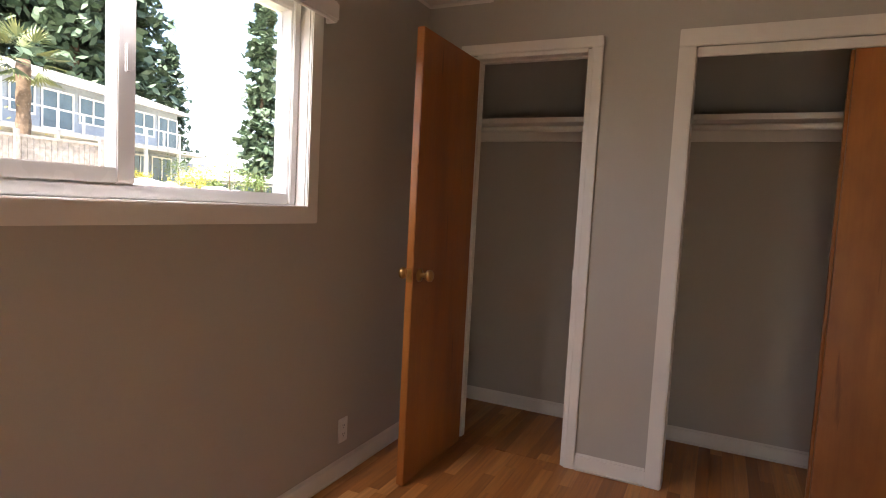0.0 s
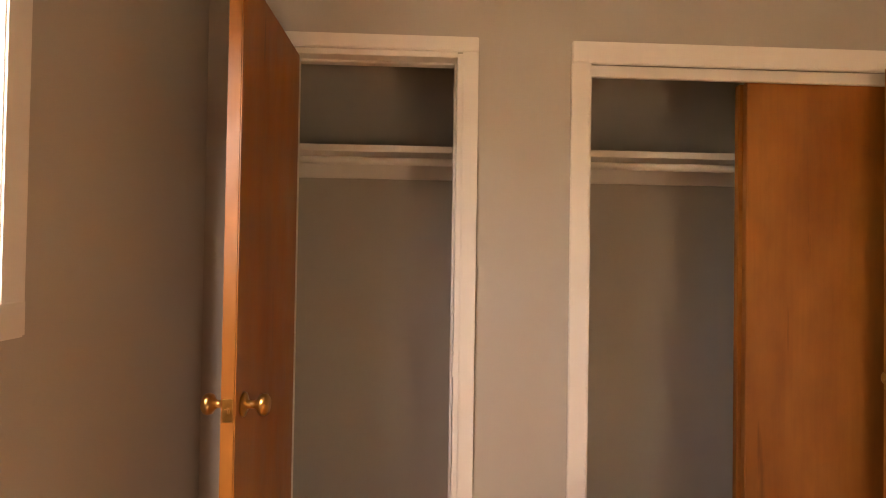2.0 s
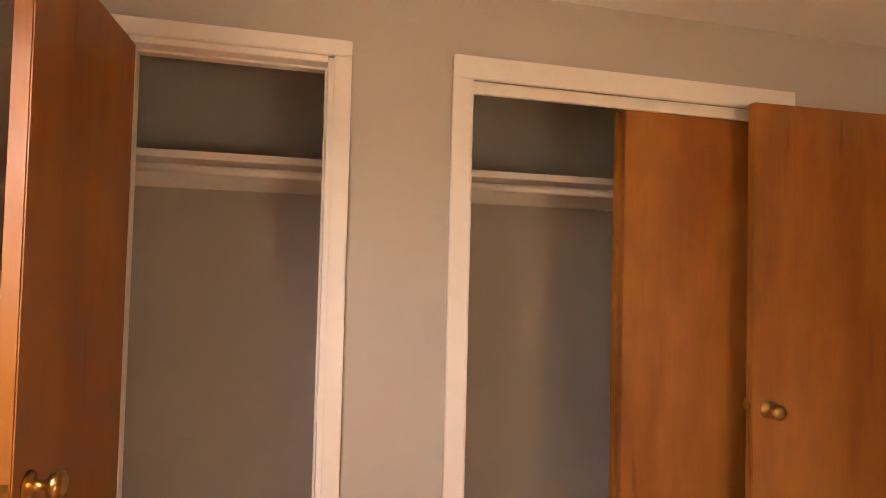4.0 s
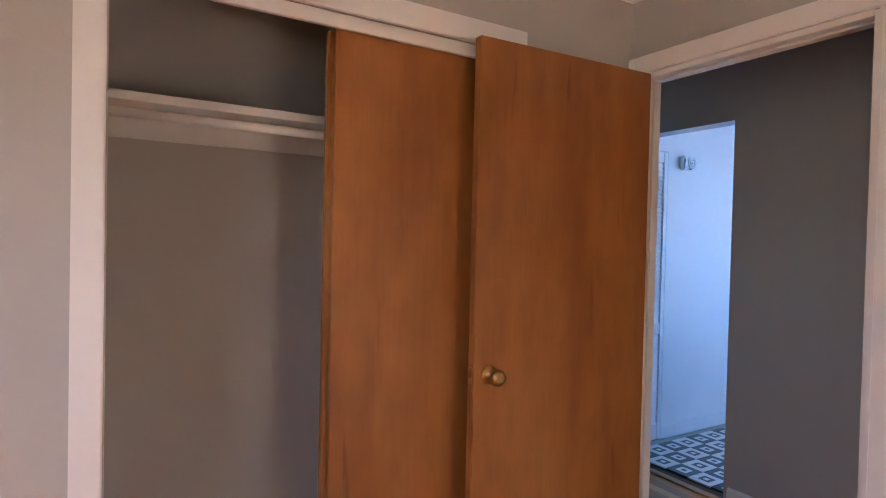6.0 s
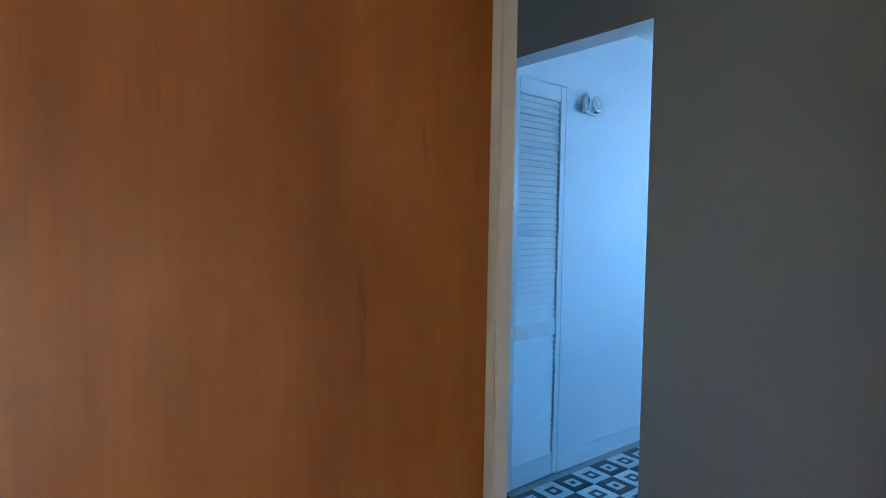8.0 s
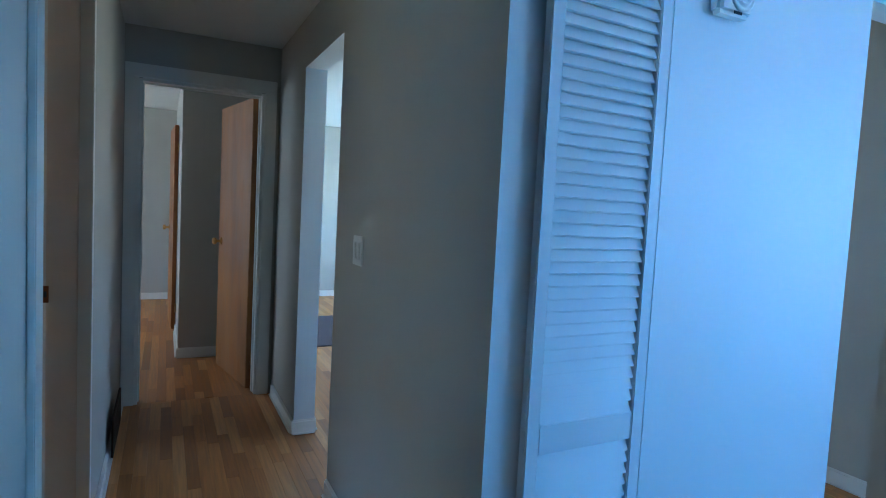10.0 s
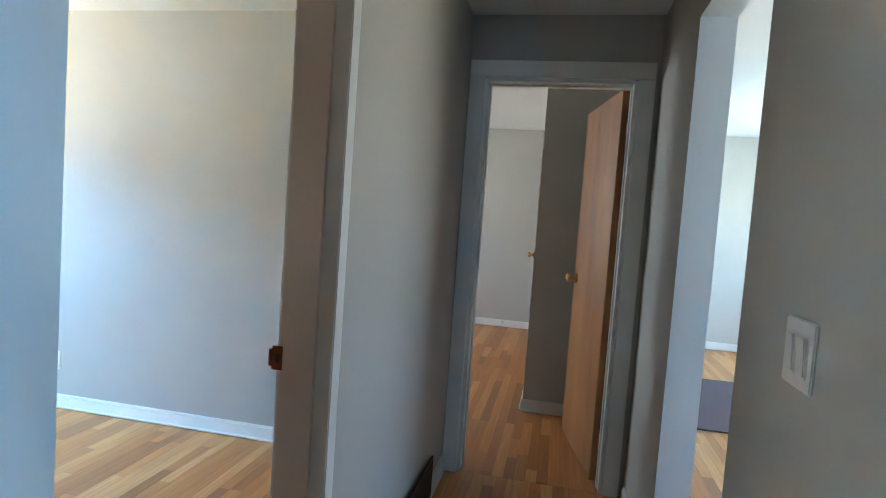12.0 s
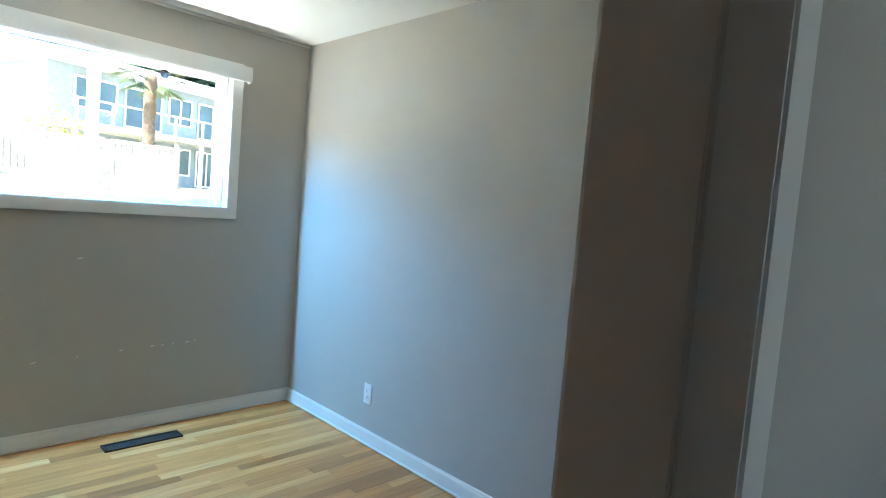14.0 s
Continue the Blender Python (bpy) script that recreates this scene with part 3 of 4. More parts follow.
# ---- fixtures ----
def outlet(name, place, turn, label):
    """A duplex outlet: plate in the local xz plane, facing local -y."""
    r = tagged(root(name, place, turn), label, "outlet", "wall outlets")
    part("plate", box((-0.035, -0.006, -0.058), (0.035, 0.0, 0.058), 0.003), PLATE, r)
    for z in (-0.020, 0.020):
        p = part("socket", box((-0.0165, -0.0085, z - 0.014), (0.0165, -0.0055, z + 0.014), 0.003), PLATE, r)
        for x in (-0.006, 0.006):
            part("slot", box((x - 0.0011, -0.0092, z - 0.002), (x + 0.0011, -0.0084, z + 0.007)), SLOT, p, "dark slot")
        part("slot", box((-0.002, -0.0092, z - 0.010), (0.002, -0.0084, z - 0.006)), SLOT, p, "dark slot")
    part("screw", box((-0.0025, -0.0075, -0.0025), (0.0025, -0.0058, 0.0025), 0.0008), PLATE, r)
    return r


outlet("wall_outlet", (XW, 2.205, 0.215), 90, "white duplex wall outlet above the baseboard")
outlet("wall_outlet", (-0.395, 6.75, 0.290), 0, "white duplex wall outlet above the baseboard")

r = tagged(root("light_switch", (2.95, 4.884, 1.152), -90), "white double rocker light switch plate on wall", "light switch")
part("plate", box((-0.058, -0.006, -0.058), (0.058, 0.0, 0.058), 0.004), PLATE, r)
for x in (-0.023, 0.023):
    k = part("rocker_frame", box((x - 0.0185, -0.0075, -0.036), (x + 0.0185, -0.0055, 0.036), 0.0015), PLATE, r)
    b = box((x - 0.0155, -0.012, -0.033), (x + 0.0155, -0.007, 0.033), 0.002)
    bmesh.ops.rotate(b, cent=(x, -0.0085, 0), matrix=Matrix.Rotation(radians(3.0), 3, "X"), verts=b.verts)
    part("rocker", b, PLATE, k)

r = tagged(root("wall_alarm", (3.650, 3.87, 1.945)), "white plastic alarm unit with a round speaker grille", "alarm")
part("housing", box((-0.065, -0.045, -0.05), (0.065, 0, 0.05), 0.012), PLATE, r)
b = lathe([(0.001, 0), (0.043, 0), (0.043, 0.008), (0.037, 0.012), (0.036, 0.008), (0.028, 0.008), (0.027, 0.013), (0.020, 0.013), (0.019, 0.008), (0.012, 0.008), (0.010, 0.014), (0.001, 0.015)], 28)
bmesh.ops.transform(b, matrix=pose(0.016, -0.044, 0.003, 90, 0, 0), verts=b.verts)
part("speaker_ring", b, PLATE, r)
part("slot", box((-0.056, -0.0462, 0.0), (-0.049, -0.0445, 0.026), 0.0004), SLOT, r, "dark vertical slot")
part("sensor", box((-0.012, -0.0462, -0.047), (0.02, -0.043, -0.039), 0.001), SLOT, r, "dark sensor slot")

r = tagged(root("strike_plate", (1.890, 5.1235, 0.960)), "brown metal strike plate on the door jamb", "strike plate")
part("plate", box((-0.016, -0.0025, -0.03), (0.012, 0.0, 0.03), 0.001), COPPER, r)
part("lip", box((-0.024, -0.0045, -0.022), (-0.015, -0.001, 0.022), 0.0015), COPPER, r)
part("latch_hole", box((-0.005, -0.0033, -0.011), (0.006, -0.002, 0.011)), SLOT, r, "dark latch hole")

r = tagged(root("jamb_strike", (-0.4005, YC + 0.03, 0.955)), "painted strike plate on the closet jamb", "strike plate")
part("plate", box((-0.003, -0.035, -0.04), (0.001, 0.012, 0.04), 0.001), TRIM, r)


def register(name, place, turn, L, W, slats, mat, label):
    """A grille lying flat: frame and slats along local x, facing up."""
    r = tagged(root(name, place), label, "register")
    r.rotation_euler = turn
    for lo, hi in (((-L, -W, 0), (L, -W + 0.014, 0.007)), ((-L, W - 0.014, 0), (L, W, 0.007)), ((-L, -W + 0.0141, 0), (-L + 0.016, W - 0.0141, 0.007)), ((L - 0.016, -W + 0.0141, 0), (L, W - 0.0141, 0.007))):
        part("frame_bar", box(lo, hi, 0.002), mat, r)
    part("pan", box((-L + 0.002, -W + 0.002, -0.004), (L - 0.002, W - 0.002, 0.001)), SLOT, r, "dark inside of the register")
    for i in range(slats):
        x = -L + 0.016 + (i + 0.5) * (2 * L - 0.032) / slats
        b = box((x - 0.0035, -W + 0.0145, 0.0012), (x + 0.0035, W - 0.0145, 0.006))
        part("slat", b, mat, r)
    return r


register("floor_register", (-1.065, 5.768, 0.001), (0, 0, radians(90)), 0.195, 0.048, 22, BRONZE, "dark bronze floor register in the oak floor")
register("wall_register", (2.029 + 0.025, 6.085, 0.145), (0, radians(90), radians(0)), 0.095, 0.265, 12, BRONZE, "dark brown return air grille low on wall")

r = tagged(root("suction_cup", (XW - 0.092, 5.888, 2.012)), "small black suction cup on window glass", "suction cup")
b = lathe([(0.001, 0), (0.026, 0), (0.022, 0.006), (0.012, 0.010), (0.009, 0.018), (0.001, 0.019)], 20)
bmesh.ops.transform(b, matrix=pose(0, 0, 0, 0, 90, 0), verts=b.verts)
part("cup", b, BLACK, r)

r = tagged(root("door_stop_spring", (1.93, 10.915, 0.055)), "small metal spring door stop on the baseboard", "door stop")
b = lathe([(0.001, 0), (0.012, 0), (0.012, 0.004), (0.006, 0.006)] + [(0.0062 if k % 2 else 0.0045, 0.008 + k * 0.003) for k in range(18)] + [(0.001, 0.063)], 14)
bmesh.ops.transform(b, matrix=pose(0, 0, 0, 90, 0, 0), verts=b.verts)
part("spring", b, BRASS, r)
b = lathe([(0.001, 0.062), (0.009, 0.062), (0.009, 0.074), (0.001, 0.076)], 14)
bmesh.ops.transform(b, matrix=pose(0, 0, 0, 90, 0, 0), verts=b.verts)
part("tip", b, PLATE, r, "white rubber tip")

# Scuffs where paint has chipped from the wall under the window.
rng = random.Random(4)
for y, z, L in ((5.485, 0.94, 0.035), (6.054, 0.439, 0.035), (5.975, 0.437, 0.012), (5.915, 0.436, 0.014), (5.86, 0.435, 0.022), (5.70, 0.429, 0.028), (5.49, 0.418, 0.012), (5.30, 0.410, 0.03), (6.10, 0.447, 0.012)):
    b = bmesh.new()
    z += 0.032
    n_ = 9
    ring = []
    for i in range(n_):
        a = 2 * math.pi * i / n_
        k = rng.uniform(0.6, 1.1)
        ring.append((L / 2 * math.cos(a) * k, 0.0045 * math.sin(a) * k + 0.08 * L * math.cos(a)))
    for x in (0.0, 0.0012):
        vs = [b.verts.new((XW + 0.0002 + x, y + p, z + q)) for p, q in ring]
        b.faces.new(vs)
    bm_v = b.verts[:]
    for i in range(n_):
        b.faces.new((bm_v[i], bm_v[(i + 1) % n_], bm_v[n_ + (i + 1) % n_], bm_v[n_ + i]))
    bmesh.ops.recalc_face_normals(b, faces=b.faces[:])
    tagged(finish("wall_scuff", b, SCUFF), "pale chipped paint scuff on greige wall", "scuff", "wall scuffs")

# Louvered bifold panel in the entry.
r = tagged(root("louvered_door", (3.045, 3.824, 0), 2.0), "white painted louvered bifold closet door panel", "louvered door")
LW = 0.385
for x0, x1 in ((0, 0.04), (LW - 0.04, LW)):
    part("stile", box((x0, 0, 0.015), (x1, 0.028, 2.0), 0.003), WHITEWALL, r)
for z0, z1 in ((0.015, 0.125), (0.745, 0.82), (1.925, 2.0)):
    part("rail", box((0.0405, 0.002, z0), (LW - 0.0405, 0.026, z1), 0.002), WHITEWALL, r)
slat = box((0.0405, -0.003, -0.0195), (LW - 0.0405, 0.003, 0.0195), 0.002)
bmesh.ops.transform(slat, matrix=pose(0, 0.014, 0, -24, 0, 0), verts=slat.verts)
slat_me = bpy.data.meshes.new("slat")
slat.to_mesh(slat_me)
slat_me.materials.append(WHITEWALL)
for z0, z1, k in ((0.125, 0.745, 20), (0.82, 1.925, 36)):
    for i in range(k):
        s_ = new("slat", slat_me)
        s_.parent = r
        s_.location = (0, 0, z0 + (i + 0.5) * (z1 - z0) / k)
structure(finish("louver_jamb", box((3.437, 3.845, 0), (3.452, 3.869, 2.05), 0.003), WHITEWALL), "white painted jamb board", "trim")
structure(finish("louver_head", box((3.0715, 3.84, 2.004), (3.452, 3.869, 2.05), 0.003), WHITEWALL), "white painted head board", "trim")

structure(finish("threshold", box((2.90, 3.062, 0.0005), (2.955, 3.853, 0.010), 0.004), PALEWOOD), "wooden threshold strip between oak and tile", "threshold")
tagged(finish("area_rug", box((3.55, 7.95, 0.001), (4.6, 9.4, 0.011), 0.004), RUGMAT), "purple-brown flat rug on the living room floor", "rug")

# ---- outdoors ----
GRASS = plain("pale_gravel_and_dry_lawn", (0.46, 0.41, 0.27), 0.95, 0, 0.35, 3)
FENCEW = plain("weathered_fence_wood", (0.33, 0.29, 0.26), 0.9, 0, 0.25, 8)
SIDING = plain("blue_grey_siding", (0.30, 0.34, 0.38), 0.8, 0, 0.1, 4)
ROOFM = plain("grey_shingle_roof", (0.40, 0.39, 0.38), 0.9, 0, 0.2, 6)
BARK = plain("brown_bark", (0.13, 0.09, 0.06), 0.95, 0, 0.4, 6)
ROCKM = plain("pale_garden_rock", (0.5, 0.48, 0.45), 0.9, 0, 0.25, 3)
DARKGLASS = plain("house_window_glass", (0.08, 0.12, 0.14), 0.08, 0, 0.2, 1)
FIR = leafy("fir_needles", (0.06, 0.10, 0.06), (0.12, 0.18, 0.11))
PALM = leafy("palm_fronds", (0.08, 0.11, 0.04), (0.16, 0.18, 0.07))
SHRUB = leafy("green_shrub_leaves", (0.06, 0.11, 0.03), (0.16, 0.22, 0.06))
YELLOW = leafy("yellow_shrub_leaves", (0.32, 0.30, 0.04), (0.55, 0.50, 0.08))


def ground_height(x, y):
    d = max(0.0, -x - 3.0)
    return -0.55 + 1.75 * min(1.0, d / 17.0) + 0.02 * max(0.0, min(d, 150.0) - 17.0)


b = bmesh.new()
xs = [-3000, -600, -150, -100, -60, -45, -35, -26, -20, -17, -14, -11, -8, -5, -3, 0, 8, 60, 3000]
ys = [-3000, -300, -60, -20, 0, 10, 20, 30, 45, 60, 90, 300, 3000]
grid = [[b.verts.new((x, y, ground_height(x, y) + 0.06 * noise.noise((x * 0.3, y * 0.3, 0)) * (abs(x) < 60 and x < -4))) for y in ys] for x in xs]
for i in range(len(xs) - 1):
    for j in range(len(ys) - 1):
        b.faces.new((grid[i][j], grid[i + 1][j], grid[i + 1][j + 1], grid[i][j + 1]))
bmesh.ops.recalc_face_normals(b, faces=b.faces[:])
structure(finish("ground", b, GRASS), "pale sunlit gravel and dry lawn rising away", "ground")


def spot(az, d, eye=(0.25, 0.09)):
    """A place d metres off, az degrees to the left of +y, from the first room."""
    return (eye[0] - d * math.sin(radians(az)), eye[1] + d * math.cos(radians(az)))


def fence(x, y0, y1):
    r = tagged(root("garden_fence", (x, y0, ground_height(x, y0))), "weathered vertical board fence in the garden", "fence")
    n_ = int((y1 - y0) / 0.16)
    for i in range(n_):
        h = 1.7 + 0.03 * math.sin(i * 1.7)
        part("board", box((0, i * 0.16, 0.08), (0.022, i * 0.16 + 0.145, h), 0.0), FENCEW, r)
    k = 0
    while k * 2.4 <= y1 - y0:
        part("post", box((0.023, k * 2.4 - 0.06, -0.3), (0.14, k * 2.4 + 0.06, 1.84), 0.01), FENCEW, r)
        k += 1
    for z in (0.35, 1.62):
        part("rail", box((0.023, 0, z), (0.06, y1 - y0, z + 0.09), 0.005), FENCEW, r)
    return r


fence(-17.5, 4.5, 11.9)


def house(name, place, turn, L, D, label, storeys=2, deck=True):
    """A long two-storey house; its front looks along local -y, x runs along it."""
    r = tagged(root(name, place, turn), label, "house")
    h = 2.7 * storeys
    part("wall", box((-L / 2, 0, -1), (L / 2, D, h)), SIDING, r)
    b = bmesh.new()
    e = 0.9
    pts = [(-L / 2 - e, -e, h), (-L / 2 - e, D + e, h), (-L / 2 - e, D / 2, h + 1.5), (L / 2 + e, -e, h), (L / 2 + e, D + e, h), (L / 2 + e, D / 2, h + 1.5)]
    v = [b.verts.new(p) for p in pts]
    for f in ((0, 1, 2), (3, 5, 4), (0, 2, 5, 3), (1, 4, 5, 2), (0, 3, 4, 1)):
        b.faces.new([v[i] for i in f])
    part("roof", b, ROOFM, r)
    part("gutter", box((-L / 2 - e, -e - 0.1, h - 0.16), (L / 2 + e, -e, h + 0.03), 0.03), TRIM, r)
    for s in range(storeys):
        x = -L / 2 + 1.2
        k = 0
        while x + 1.9 < L / 2:
            w = 1.9 if (k + s) % 3 else 1.3
            z0, z1 = s * 2.7 + (0.35 if k % 2 else 0.9), s * 2.7 + 2.2
            wn = part("window", box((x, -0.03, z0), (x + w, 0.0, z1)), DARKGLASS, r)
            for p, q, c, d in ((x - 0.1, x, z0 - 0.1, z1 + 0.1), (x + w, x + w + 0.1, z0 - 0.1, z1 + 0.1), (x, x + w, z0 - 0.1, z0), (x, x + w, z1, z1 + 0.1), (x + w / 2 - 0.05, x + w / 2 + 0.05, z0, z1)):
                part("frame", box((p, -0.07, c), (q, -0.0305, d)), TRIM, wn)
            x += w + 0.55
            k += 1
    if deck:
        dk = part("deck", box((-L / 2, -2.4, 2.45), (L / 2, -0.0701, 2.7)), ROCKM, r, "pale wooden upper deck")
        part("rail", box((-L / 2, -2.4, 3.62), (L / 2, -2.32, 3.70)), TRIM, dk)
        k = 0
        while k * 1.6 <= L:
            x = -L / 2 + k * 1.6
            part("post", box((x - 0.05, -2.39, 2.7), (x + 0.05, -2.31, 3.62)), TRIM, dk)
            if k % 2 == 0:
                part("post", box((x - 0.08, -2.38, -1), (x + 0.08, -2.22, 2.45)), TRIM, dk)
            k += 1
    return r


(ax_, ay_), (bx_, by_) = spot(71, 31), spot(50.8, 45)
hx, hy = (ax_ + bx_) / 2, (ay_ + by_) / 2
house("neighbour_house", (hx, hy, ground_height(hx, hy) - 0.2), math.degrees(math.atan2(by_ - ay_, bx_ - ax_)), math.hypot(bx_ - ax_, by_ - ay_), 8, "blue-grey two-storey house with an upper deck")
hx, hy = spot(44.5, 62)
house("far_house", (hx, hy, ground_height(hx, hy) - 1.6), 48, 14, 7, "low pale house beyond the garden", 1, False)
hx, hy = -30.0, 4.0
house("near_house", (hx, hy, ground_height(hx, hy) - 0.6), 95, 12, 7, "low house with a pale roof beyond the fence", 1, False)


def clumps(b, centre, size, count, leaf, rng, flat=0.6):
    """Adds many small leaf quads scattered in a ball."""
    for _ in range(count):
        p = Vector((rng.gauss(0, 1), rng.gauss(0, 1), rng.gauss(0, 1) * flat)) * size * 0.5 + Vector(centre)
        u = Vector((rng.uniform(-1, 1), rng.uniform(-1, 1), rng.uniform(-0.7, 0.7))).normalized() * leaf
        w = u.cross(Vector((rng.uniform(-1, 1), rng.uniform(-1, 1), 1))).normalized() * leaf * rng.uniform(0.4, 0.8)
        b.faces.new([b.verts.new(q) for q in (p - u, p + w, p + u, p - w)])


def conifer(place, height, seed, label, spread=0.17):
    rng = random.Random(seed)
    r = tagged(root("conifer_tree", (*place, ground_height(*place) - 0.3)), label, "tree", "conifers")
    part("trunk", lathe([(height * 0.016 + 0.1, 0), (height * 0.012, height * 0.3), (height * 0.006, height * 0.75), (0.03, height)], 10), BARK, r)
    b, lim = bmesh.new(), bmesh.new()
    n_ = int(height * 2.4)
    for i in range(n_):
        f = i / n_
        z = height * (0.12 + 0.87 * f)
        reach = (height * spread) * (1 - f) ** 0.8 + 0.3
        for k in range(4):
            if rng.random() < 0.16:
                continue
            a = rng.uniform(0, 6.283)
            L = reach * rng.uniform(0.55, 1.15)
            tip = Vector((math.cos(a) * L, math.sin(a) * L, z - L * rng.uniform(0.1, 0.35)))
            start = Vector((0, 0, z))
            side = Vector((-math.sin(a), math.cos(a), 0)) * 0.05
            lim.faces.new([lim.verts.new(q) for q in (start - side, start + side, tip)])
            for s in range(3):
                c = start.lerp(tip, 0.35 + 0.3 * s)
                clumps(b, c, 0.25 + 0.22 * L, 9, 0.20 + 0.012 * height, rng, 0.45)
    part("limbs", lim, BARK, r)
    part("crown", b, FIR, r)
    return r


conifer(spot(43.6, 55), 18.5, 1, "tall slim dark green conifer against the sky", 0.10)
for i, (az, d, h) in enumerate(((66, 62, 34), (62, 66, 38), (58.5, 60, 30), (55.3, 64, 33), (51.5, 75, 17), (72, 64, 30), (78, 60, 26), (84, 66, 28), (90, 62, 25))):
    conifer(spot(az, d), h, 10 + i, "large dark green conifer behind the houses")


def palm(place, height):
    rng = random.Random(7)
    r = tagged(root("palm_tree", (*place, ground_height(*place))), "fan palm with a shaggy brown trunk", "tree")
    prof = [(0.24 + 0.02 * math.sin(k * 2.1), height * k / 14) for k in range(15)]
    part("trunk", lathe(prof, 12), BARK, r)
    b = bmesh.new()
    for i in range(34):
        a, el = rng.uniform(0, 6.283), rng.uniform(-0.7, 1.2)
        L = rng.uniform(0.9, 1.3)
        c = Vector((math.cos(a) * math.cos(el), math.sin(a) * math.cos(el), math.sin(el))) * L + Vector((0, 0, height))
        o = Vector((0, 0, height))
        side = Vector((-math.sin(a), math.cos(a), 0))
        for k in range(-5, 6):
            t = k / 5
            tip = c + side * t * 0.75 + (c - o) * (0.55 - 0.3 * abs(t)) - Vector((0, 0, 0.25 * abs(t)))
            mid = o.lerp(c, 0.75)
            b.faces.new([b.verts.new(q) for q in (mid, mid.lerp(tip, 0.5) + side * 0.05, tip, mid.lerp(tip, 0.5) - side * 0.05)])
    part("crown", b, PALM, r)
    return r


palm(spot(62.0, 27), 4.6)


def shrub(place, w, h, mat, seed, label):
    rng = random.Random(seed)
    r = tagged(root("garden_shrub", (*place, ground_height(*place))), label, "shrub", "garden shrubs")
    part("stem", lathe([(0.06, -0.1), (0.03, h * 0.6)], 8), BARK, r)
    b = bmesh.new()
    for _ in range(26):
        a = rng.uniform(0, 6.283)
        q = rng.uniform(0, 1) ** 0.6
        clumps(b, (math.cos(a) * w * 0.42 * q, math.sin(a) * w * 0.42 * q, h * rng.uniform(0.15, 0.85)), 0.32 * h, 26, 0.07, rng, 0.8)
    part("crown", b, mat, r)
    return r


for az, d, w, h, mat, s, lb in ((49.5, 30, 2.6, 1.3, YELLOW, 1, "rounded yellow-green flowering shrub"), (46.3, 36, 3.0, 2.4, SHRUB, 2, "rounded green garden shrub"),
                                (50.6, 40, 2.6, 2.2, SHRUB, 3, "rounded green garden shrub"), (44.0, 33, 1.8, 1.2, SHRUB, 4, "low green garden shrub"),
                                (54.3, 30, 1.6, 0.9, YELLOW, 5, "low yellow-green shrub among rocks"), (66.0, 22, 2.4, 3.0, YELLOW, 6, "tall yellow-green shrub by the fence"),
                                (47.5, 28, 1.2, 0.6, SHRUB, 7, "low green garden shrub")):
    shrub(spot(az, d), w, h, mat, s, lb)

for i, (az, d, s) in enumerate(((53, 27, 0.9), (51.5, 26, 0.7), (47.5, 26.5, 0.8), (45.5, 27, 0.6), (55.2, 27.5, 0.8), (50.0, 25.5, 0.6))):
    rng = random.Random(50 + i)
    b = bmesh.new()
    bmesh.ops.create_icosphere(b, subdivisions=3, radius=s)
    for v in b.verts:
        v.co *= 1 + 0.3 * noise.noise(v.co * 1.3 / s + Vector((i * 7.0, 0, 0)))
        v.co.z *= 0.5
    o = finish("garden_rock", b, ROCKM)
    px, py = spot(az, d)
    o.location = (px, py, ground_height(px, py) + 0.1 * s)
    tagged(o, "pale weathered garden boulder on the lawn", "rock", "garden rocks")

# ---- floor pieces ----
STRIP, RNG = 0.0575, random.Random(11)


def plank_rows(x0, x1, y0, y1):
    """Strips along y between the limits: (x, start, end)."""
    out = []
    x = x0
    while x < x1 - 0.004:
        w = min(STRIP, x1 - x)
        y = y0 - RNG.uniform(0, 0.5)
        while y < y1:
            L = RNG.choice((0.3, 0.42, 0.55, 0.68, 0.8, 0.95, 1.15))
            a, c = max(y, y0), min(y + L, y1)
            if c - a > 0.02:
                out.append((x, w, a, c))
            y += L
        x += STRIP
    return out


def plank_mesh(w, L):
    g, h, e = 0.0002, 0.012, 0.0005
    b = bmesh.new()
    top = [b.verts.new(p) for p in ((g + e, g + e, 0), (w - g - e, g + e, 0), (w - g - e, L - g - e, 0), (g + e, L - g - e, 0))]
    mid = [b.verts.new(p) for p in ((g, g, -e), (w - g, g, -e), (w - g, L - g, -e), (g, L - g, -e))]
    low = [b.verts.new(p) for p in ((g, g, -h), (w - g, g, -h), (w - g, L - g, -h), (g, L - g, -h))]
    b.faces.new(top)
    for u, v in ((top, mid), (mid, low)):
        for i in range(4):
            b.faces.new((u[i], v[i], v[(i + 1) % 4], u[(i + 1) % 4]))
    bmesh.ops.recalc_face_normals(b, faces=b.faces[:])
    return b


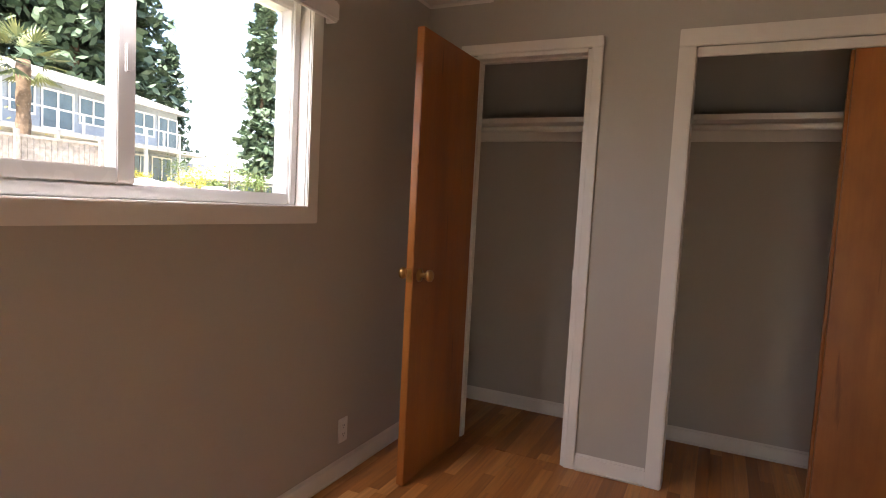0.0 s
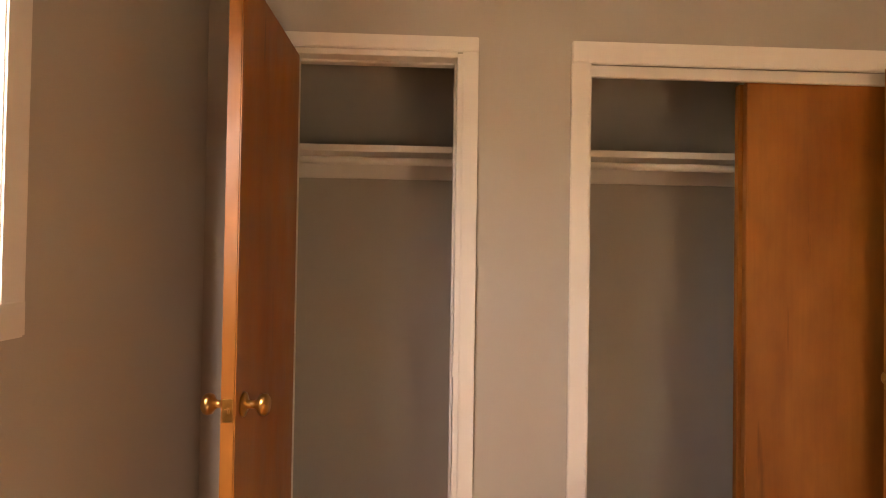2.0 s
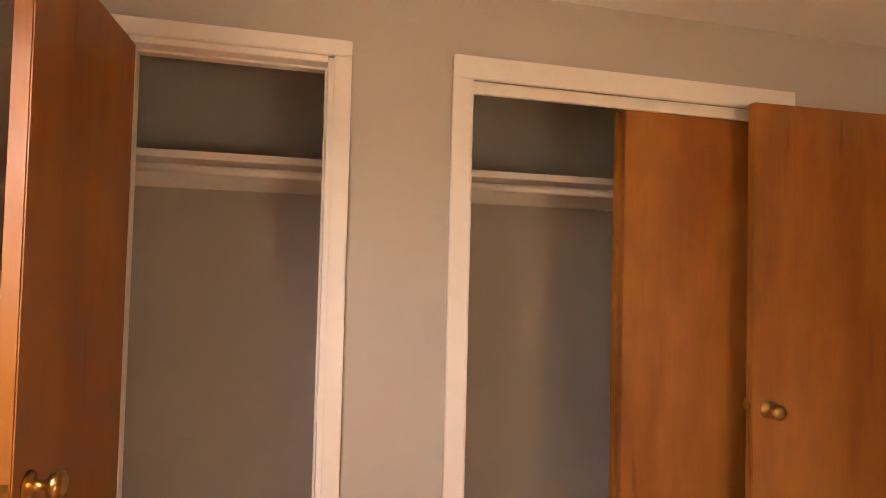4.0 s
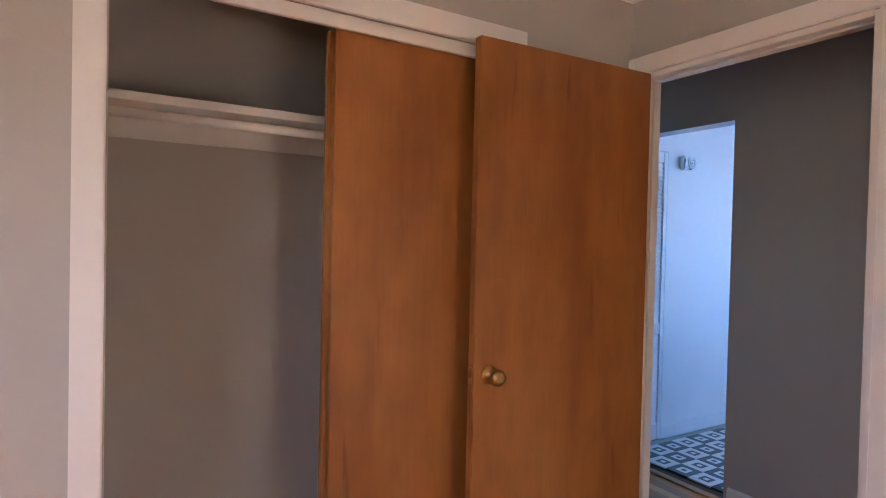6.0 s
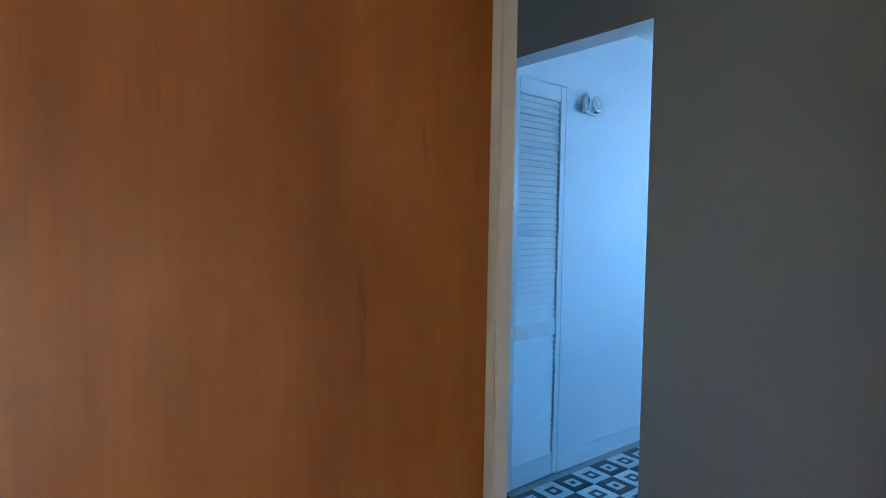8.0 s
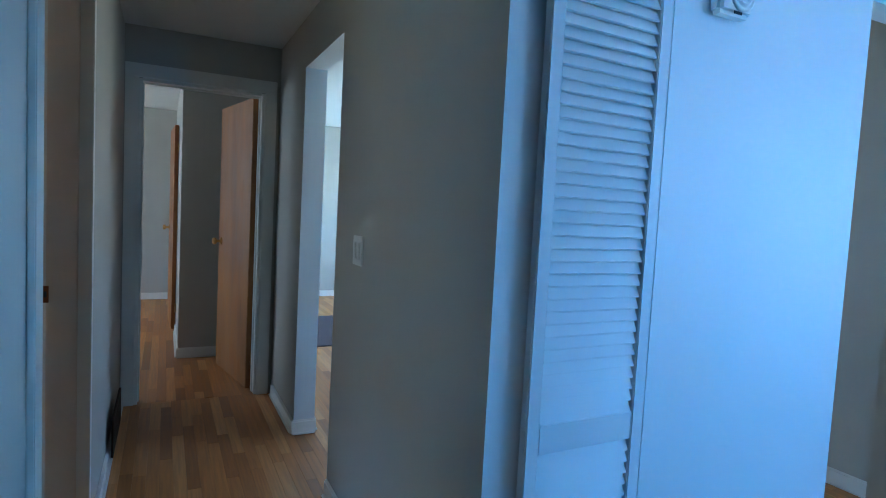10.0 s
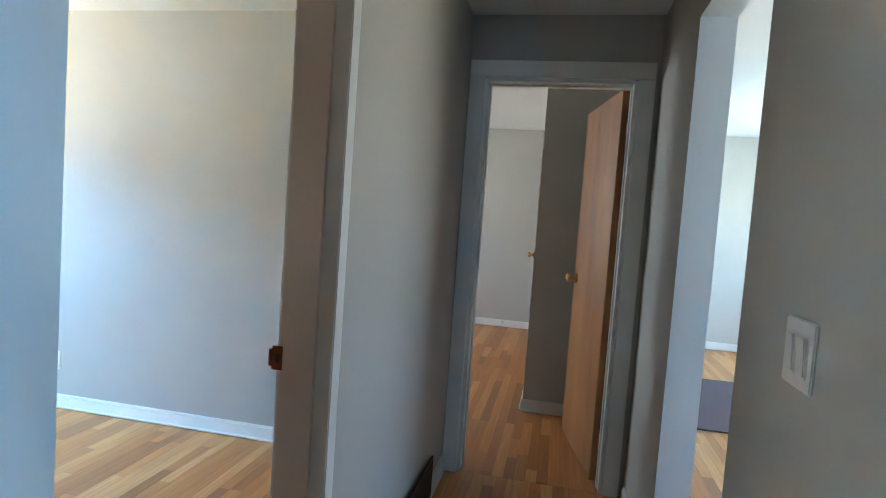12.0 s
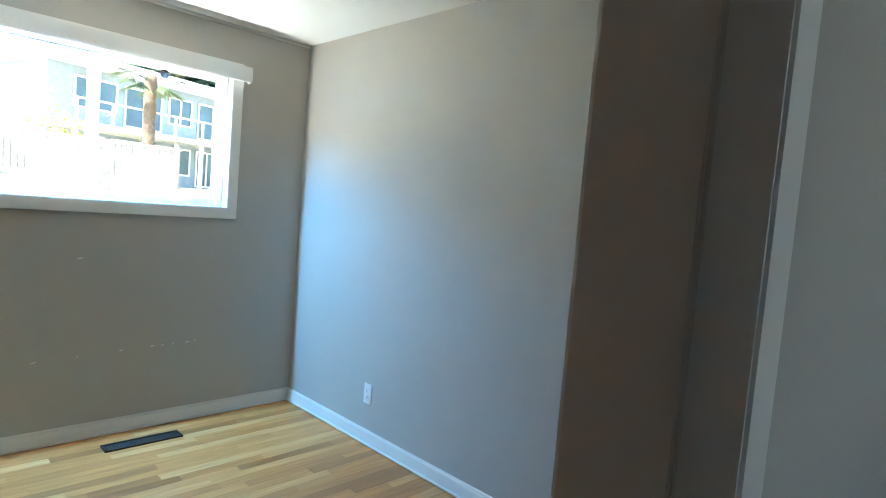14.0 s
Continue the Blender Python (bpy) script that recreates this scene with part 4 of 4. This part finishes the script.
floor = structure(finish("floor", box((XW, -1.10, -0.011), (2.95, 11.0, -0.0105)), GAP), "golden oak strip floor running along the hall", "floor")
AREAS = [(XW, XE, -1.10, YC), (XW, XE, YC + 0.0005, 3.55), (XE, 2.95, -1.10, 3.65), (XE, 2.95, 3.65, 6.76), (XW, XE, 3.65, 6.75), (XW, 2.98, 6.76, 10.93), (3.07, 5.45, 3.90, 10.93), (2.95, 3.07, 5.217, 5.97)]
rest_v, rest_f, cache, singles = [], [], {}, 0
for area in AREAS:
    for x, w, a, c in plank_rows(*area):
        L = c - a
        near = singles < 300 and 0.2 < x < 2.95 and 4.9 < a < 6.76
        if near:
            key = (round(w, 4), round(L, 3))
            if key not in cache:
                bm_ = plank_mesh(w, L)
                me = bpy.data.meshes.new("plank")
                bm_.to_mesh(me)
                bm_.free()
                me.materials.append(OAK)
                cache[key] = me
            o = new("plank", cache[key])
            o.parent = floor
            o.location = (x, a, 0)
            singles += 1
        else:
            g, h, k = 0.0003, 0.012, len(rest_v)
            rest_v += [(x + g, a + g, 0), (x + w - g, a + g, 0), (x + w - g, c - g, 0), (x + g, c - g, 0), (x + g, a + g, -h), (x + w - g, a + g, -h), (x + w - g, c - g, -h), (x + g, c - g, -h)]
            rest_f += [(k, k + 1, k + 2, k + 3), (k, k + 4, k + 5, k + 1), (k + 1, k + 5, k + 6, k + 2), (k + 2, k + 6, k + 7, k + 3), (k + 3, k + 7, k + 4, k)]
me = bpy.data.meshes.new("planks")
me.from_pydata(rest_v, [], rest_f)
me.materials.append(OAK)
rest = tagged(new("planks", me), "golden oak floor strips", "", "", "stuff")
rest.parent = floor

tile_floor = structure(finish("tile_floor", box((3.071, -1.10, -0.0115), (5.45, 3.87, -0.004)), GROUT), "navy and white patterned cement tile floor", "floor")
tb = box((0.0012, 0.0012, -0.008), (TILE - 0.0012, TILE - 0.0012, 0.001), 0.0)
tme = bpy.data.meshes.new("tile")
tb.to_mesh(tme)
tb.free()
tme.materials.append(TILES)
ix0, iy0 = math.ceil((2.95 + 10) / TILE), math.ceil((2.4 + 10) / TILE)
for i in range(ix0, ix0 + 15):
    for j in range(math.ceil((1.6 + 10) / TILE), math.floor((3.87 + 10) / TILE)):
        x, y = i * TILE - 10, j * TILE - 10
        if x < 3.07 and (y < 3.04 or y + TILE > 3.855):
            continue
        o = new("tile", tme)
        o.parent = tile_floor
        o.location = (x, y, 0)
